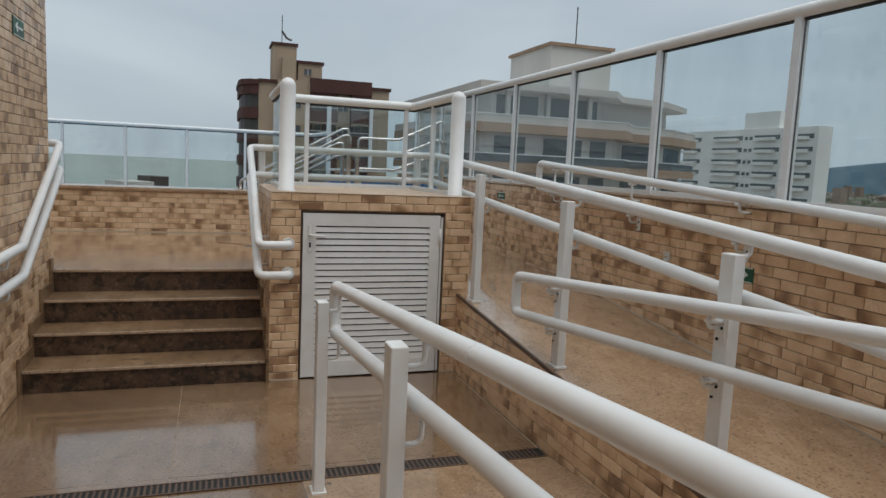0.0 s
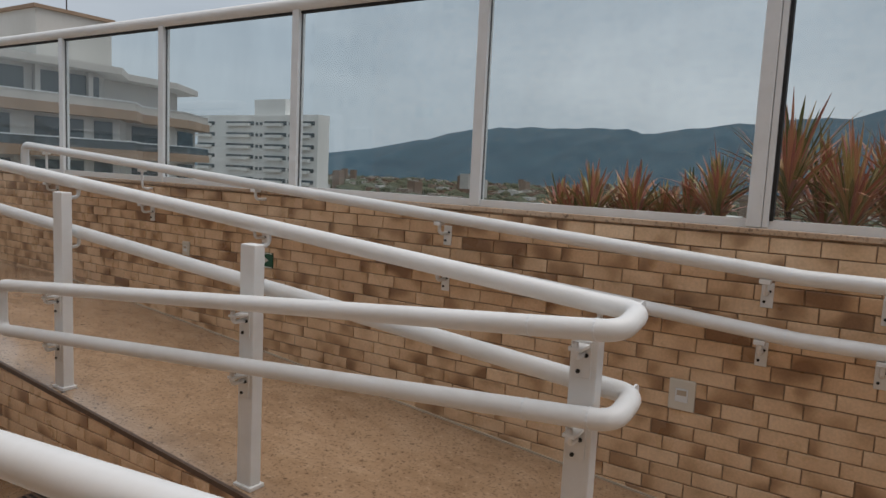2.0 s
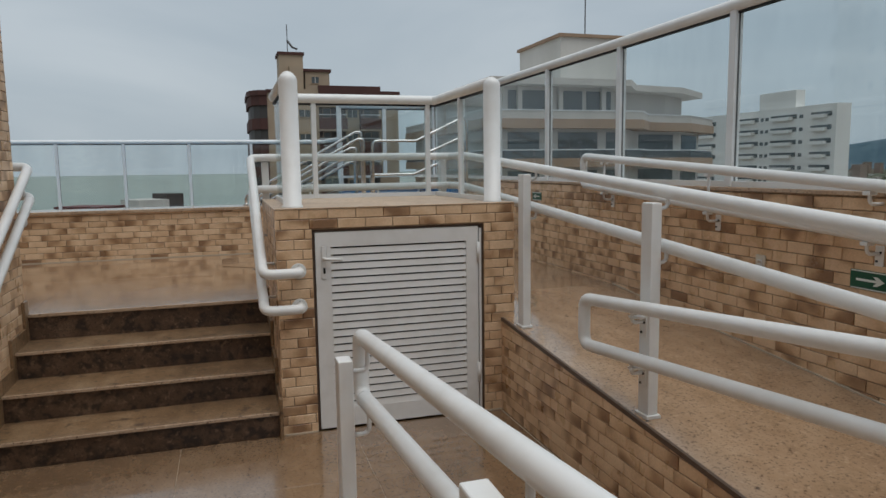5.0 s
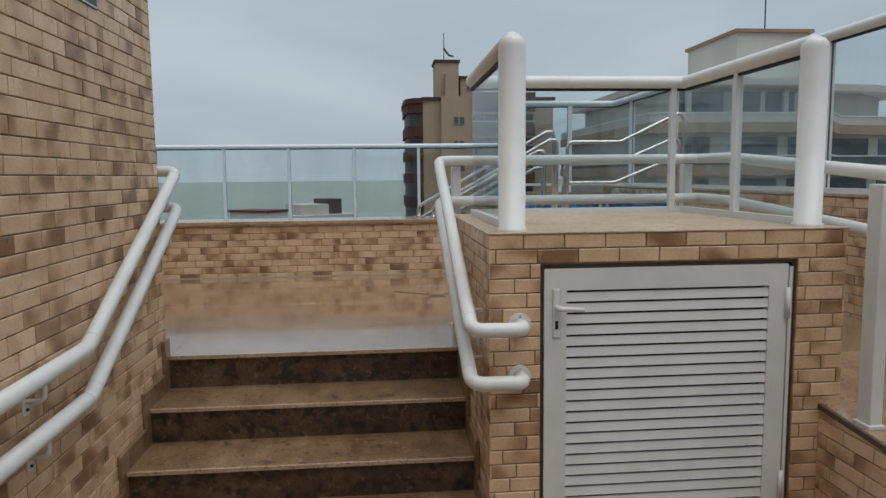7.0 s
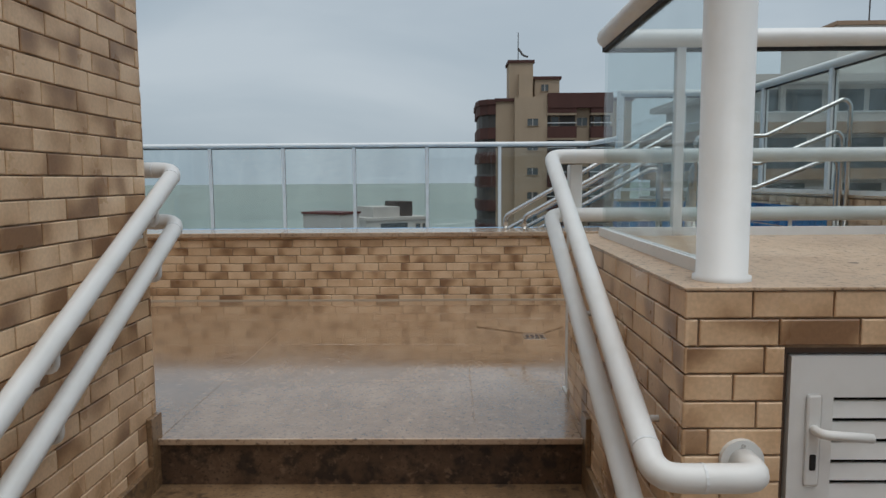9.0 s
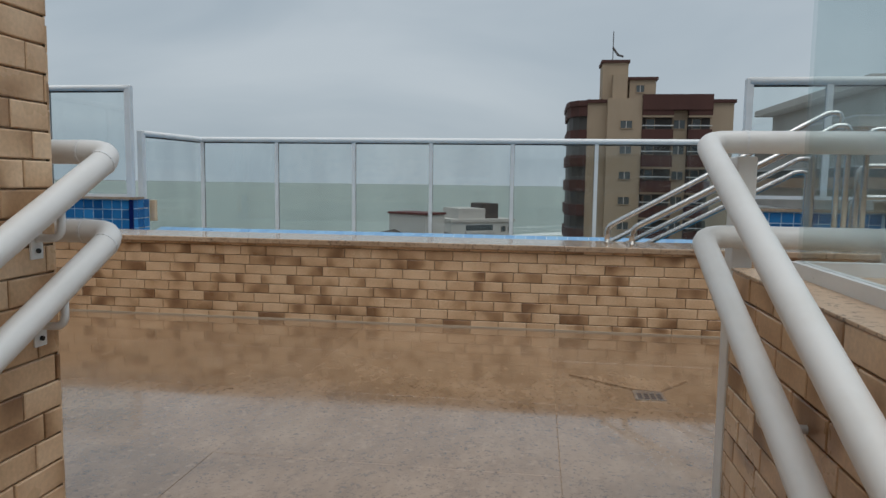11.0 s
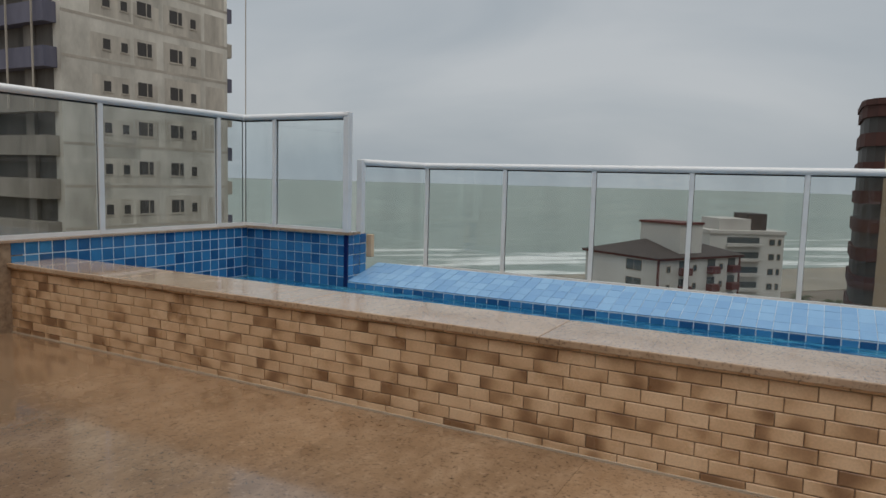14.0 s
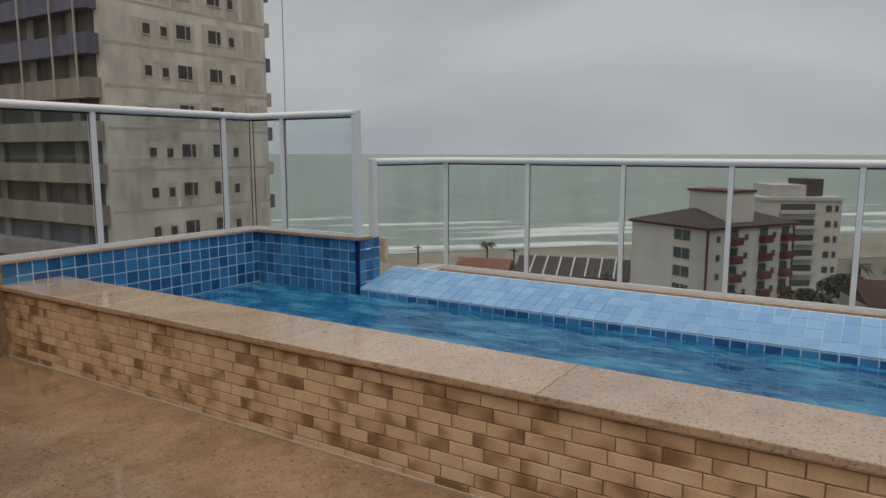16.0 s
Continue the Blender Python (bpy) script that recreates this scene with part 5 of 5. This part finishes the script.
def palm(x, y, h, seed):
    q = random.Random(seed)
    t = thing("palm_tree", "small palm tree by the beach", "tree", "beach palms", at=(x, y, GROUND))
    bm = bmesh.new()
    tube([(0, 0, 0), (0.1, 0, h * 0.5), (0.25, 0.1, h)], 0.16, bm, sides=7)
    part("trunk", bm, M_ROOF, t)
    for k in range(16):
        a, lift = k * 0.3927 + q.uniform(-0.1, 0.1), q.uniform(0.2, 1.1)
        bm = bmesh.new()
        prev = None
        for s in range(7):
            f = s / 6
            c = Vector((0.25 + math.cos(a) * 2.1 * f, 0.1 + math.sin(a) * 2.1 * f, h + lift * f * 1.6 - 2.0 * f * f))
            w = 0.32 * math.sin(math.pi * min(1, f + 0.12)) + 0.02
            sd_ = Vector((-math.sin(a), math.cos(a), 0)) * w
            row = [bm.verts.new(c - sd_ - Vector((0, 0, w * 0.6))), bm.verts.new(c), bm.verts.new(c + sd_ - Vector((0, 0, w * 0.6)))]
            if prev:
                for j in (0, 1):
                    bm.faces.new((prev[j], prev[j + 1], row[j + 1], row[j]))
            prev = row
        part("frond", bm, M_LEAFGREEN, t)


leafy_tree(-7.2, 106, 9.5, 3.2, 3)
leafy_tree(-3.0, 118, 10.5, 3.0, 5)
for x, y, h, s in ((-64.0, 124, 9.0, 1), (-2.0, 122, 10.5, 2), (2.5, 124, 10.0, 3)):
    palm(x, y, h, s)


# ---- red-leaved plants in the planter beyond the glass ----
def make_leaf():
    m, n, l, b = material("red_green_leaf", 0.4)
    r = piece_random(n, l)
    c = ramp_node(n, l, math_node(n, l, "ADD", math_node(n, l, "MULTIPLY", r, 0.7), math_node(n, l, "MULTIPLY", noise_node(n, l, 9.0), 0.3)), (0.15, (0.13, 0.15, 0.05)), (0.38, (0.50, 0.38, 0.15)), (0.58, (0.62, 0.27, 0.17)), (0.9, (0.44, 0.16, 0.15)))
    l.new(c, b.inputs["Base Color"])
    return m


M_LEAF = make_leaf()
planter = thing("planter", "long low concrete planter behind the glass screen", "planter", at=(3.14, -2.5, 0))
part("trough", box(0, 0, -0.312, 1.3, 5.6, 1.30), M_CONC, planter)
part("soil", box(0.08, 0.08, 1.30, 1.22, 5.52, 1.32), M_ROOF, planter)


def cordyline(x, y, base, size, seed):
    q = random.Random(seed)
    t = thing("cordyline", "spiky cordyline with red and green strap leaves", "plant", "cordylines in the planter", at=(x, y, 1.31))
    part("stem", tube([(0, 0, 0), (0.02, 0.01, (base - 1.31) * 0.6), (0.0, 0.02, base - 1.31)], 0.018, sides=7), M_ROOF, t)
    vs, fs = [], []
    for k in range(95):
        a = k * 2.39996
        tilt = q.uniform(0.12, 1.35) * (0.55 + 0.45 * (k % 7) / 6)
        ln = size * q.uniform(0.75, 1.1)
        w = 0.0085 + 0.006 * q.random()
        c0 = Vector((0, 0.02, base - 1.31 + q.uniform(-0.12, 0.04)))
        d = Vector((math.cos(a) * math.sin(tilt), math.sin(a) * math.sin(tilt), math.cos(tilt)))
        side = Vector((-math.sin(a), math.cos(a), 0))
        k0 = len(vs)
        for s in range(6):
            f = s / 5
            c = c0 + d * ln * f - Vector((0, 0, 0.30 * ln * f * f * math.sin(tilt)))
            ww = w * (0.55 + 1.2 * f) * (1 - f) ** 0.6 + 0.0008
            n_up = d.cross(side) * -0.35 * ww
            vs += [tuple(c - side * ww - n_up), tuple(c), tuple(c + side * ww - n_up)]
        for s in range(5):
            for j in (0, 1):
                i = k0 + s * 3 + j
                fs.append((i, i + 1, i + 4, i + 3))
    me = bpy.data.meshes.new("leaves")
    me.from_pydata(vs, [], fs)
    me.materials.append(M_LEAF)
    new("leaves", me).parent = t


for i, (x, y, b, s) in enumerate(((3.95, 2.30, 1.50, 0.30), (3.9, 2.18, 1.47, 0.3), (4.05, 1.92, 1.5, 0.34), (4.0, 1.66, 1.5, 0.3), (4.1, 0.82, 1.6, 0.5), (4.1, 0.52, 1.66, 0.5), (3.85, 2.05, 1.52, 0.36), (3.9, 1.80, 1.55, 0.34), (3.95, 1.50, 1.55, 0.32), (3.85, 1.32, 1.62, 0.40), (3.9, 0.98, 1.72, 0.55), (3.8, 0.68, 1.62, 0.50), (3.95, 0.40, 1.68, 0.55), (3.75, 0.1, 1.6, 0.5), (3.9, -0.5, 1.6, 0.5), (3.9, -1.2, 1.6, 0.5))):
    cordyline(x, y, b, s, i + 1)
# patch lock on the screen
lock = thing("glass_lock", "pale metal patch lock on the glass screen", "lock", at=(3.0, 0.485, 2.045))
for y0 in (-0.085, 0.006):
    part("lock_plate", box(-0.02, y0, -0.065, 0.02, y0 + 0.08, 0.065, bevel=0.012), M_SWITCH, lock)
part("cylinder", box(-0.026, -0.055, -0.02, -0.018, -0.03, 0.03, bevel=0.004), M_STEEL, lock)

# ---- paving, bricks and tiles, piece by piece ----
lay(floor_1, plane_at((WEST, -3.2, -0.012), (1, 0, 0), (0, 0, 1)), MID - WEST, BOX_S + 3.2, M_DARKFLOOR, "floor_slab", 1.08, 0.82, 0.0025, 0.012, 0.0, near=(-1, 9), chamfer=0.001)
lay(floor_2, plane_at((-6.6, 6.85, DECK - 0.012), (1, 0, 0), (0, 0, 1)), 9.53, POOL_S - 6.85, M_FLOOR, "floor_slab", 1.25, 0.77, 0.0008, 0.012, 0.0, holes=((6.69, 8.33, -1.0, BOX_N - 6.85),), near=(-1, 12), chamfer=0.001)
# the housing: front, and both sides
lay(box_wall, plane_at((BOX_W, BOX_S + 0.009, 0.0), (1, 0, 0), (0, -1, 0)), BOX_E - BOX_W, 1.482, M_BRICK, bl=0.183, bh=0.06443, holes=((0.228, 1.412, -1, 1.348),), near=(-1, 9))
lay(box_wall, plane_at((BOX_W + 0.009, BOX_N, 0.0), (0, -1, 0), (-1, 0, 0)), BOX_N - BOX_S, 1.482, M_BRICK, bl=0.183, bh=0.06443, near=(0.7, 9), limit=150)
lay(box_wall, plane_at((BOX_E - 0.009, BOX_S, 0.0), (0, 1, 0), (1, 0, 0)), BOX_N - BOX_S, 1.482, M_BRICK, bl=0.183, bh=0.06443)
lay(box_wall, plane_at((BOX_E, BOX_N, 0.0), (-1, 0, 0), (0, 1, 0)), BOX_E - BOX_W, 1.482, M_BRICK, bl=0.183, bh=0.06443)
# side of the upper ramp
lay(ramp_2, plane_at((MID + 0.009, BOX_S, 0.0), (0, -1, 0), (-1, 0, 0)), BOX_S - 0.95, 0.70, M_BRICK, cuts=((0.083, 1.0, LAND + (BOX_S - 0.95) * 0.083 - 0.021), (0.088, -1.0, (BOX_S - 4.02) * 0.088)), near=(-1, 9))
# east parapet above the ramp
lay(wall_east, plane_at((EAST + 0.009, 12.5, 0.0), (0, -1, 0), (-1, 0, 0)), 15.6, 1.56, M_BRICK, near=(8.6, 12.2))
# tall west wall
lay(wall_west, plane_at((WEST - 0.009, -3.2, 0.0), (0, 1, 0), (1, 0, 0)), 10.07, 3.9, M_BRICK, near=(8.2, 11))
lay(wall_west, plane_at((WEST, 6.861, DECK), (-1, 0, 0), (0, 1, 0)), 5.0, 3.15, M_BRICK)
# pool wall and the parapet beside it
lay(pool_wall, plane_at((-6.59, POOL_S + 0.009, DECK - 0.02), (1, 0, 0), (0, -1, 0)), 9.5, 0.58, M_BRICK, near=(1.2, 7.2))
lay(wall_pool_west, plane_at((POOL_W - 0.012, POOL_S, DECK - 0.02), (0, -1, 0), (1, 0, 0)), 3.0, 0.76, M_BRICK)
# pool tiles
T = dict(bl=0.117, bh=0.112, gap=0.010, depth=0.006, shift=0.0, chamfer=0.0015)
lay(pool_shell, plane_at((POOL_W - 0.012, BAY + 0.012, 0.45), (1, 0, 0), (0, -1, 0)), 1.385, 1.0, M_BLUE, "tile", near=(-1, 9), **T)
lay(pool_shell, plane_at((POOL_W - 0.012, POOL_S, 0.46), (0, 1, 0), (1, 0, 0)), BAY - POOL_S, 1.0, M_BLUE, "tile", near=(0.3, 9), limit=280, **T)
lay(pool_shell, plane_at((-5.032, BAY, 0.46), (0, 1, 0), (1, 0, 0)), 0.36, 1.0, M_BLUE, "tile", near=(-1, 9), **T)
lay(pool_shell, plane_at((1.612, 12.97, 0.46), (0, -1, 0), (-1, 0, 0)), 0.36, 1.0, M_BLUE, "tile", **T)
lay(pool_shell, plane_at((1.612, BAY + 0.012, 0.45), (1, 0, 0), (0, -1, 0)), 1.3, 1.0, M_BLUE, "tile", **T)
lay(pool_shell, plane_at((POOL_E, BAY, 0.46), (0, -1, 0), (-1, 0, 0)), BAY - POOL_IN, 1.0, M_BLUE, "tile", **T)
lay(pool_shell, plane_at((-5.03, BAY + 0.010, 0.555), (1, 0, 0), (0, -1, 0)), 6.64, 0.4, M_BLUE, "tile", **T)
rise = math.hypot(SLOPE_TOP - BAY, SLOPE_Z - 0.966)
lay(pool_shell, plane_at((-5.03, BAY + 0.004, 0.966), (1, 0, 0), (0, 0.966 - SLOPE_Z, SLOPE_TOP - BAY)), 6.64, rise, M_SKYBLUE, "tile", near=(-1, 9), limit=280, bl=0.117, bh=0.158, gap=0.0045, depth=0.006, shift=0.0, chamfer=0.0015)
for x in (-5.034,):
    part("corner_tile", box(x - 0.034, BAY - 0.004, 0.88, x + 0.016, BAY + 0.016, 1.460, bevel=0.003), M_NAVY, pool_shell, "navy corner trim")
part("end_brick", box(-5.03, 12.965, 1.20, -4.96, 13.02, 1.45, bevel=0.006), M_BRICK, pool_shell, "brick tile at the end of the tiled return")
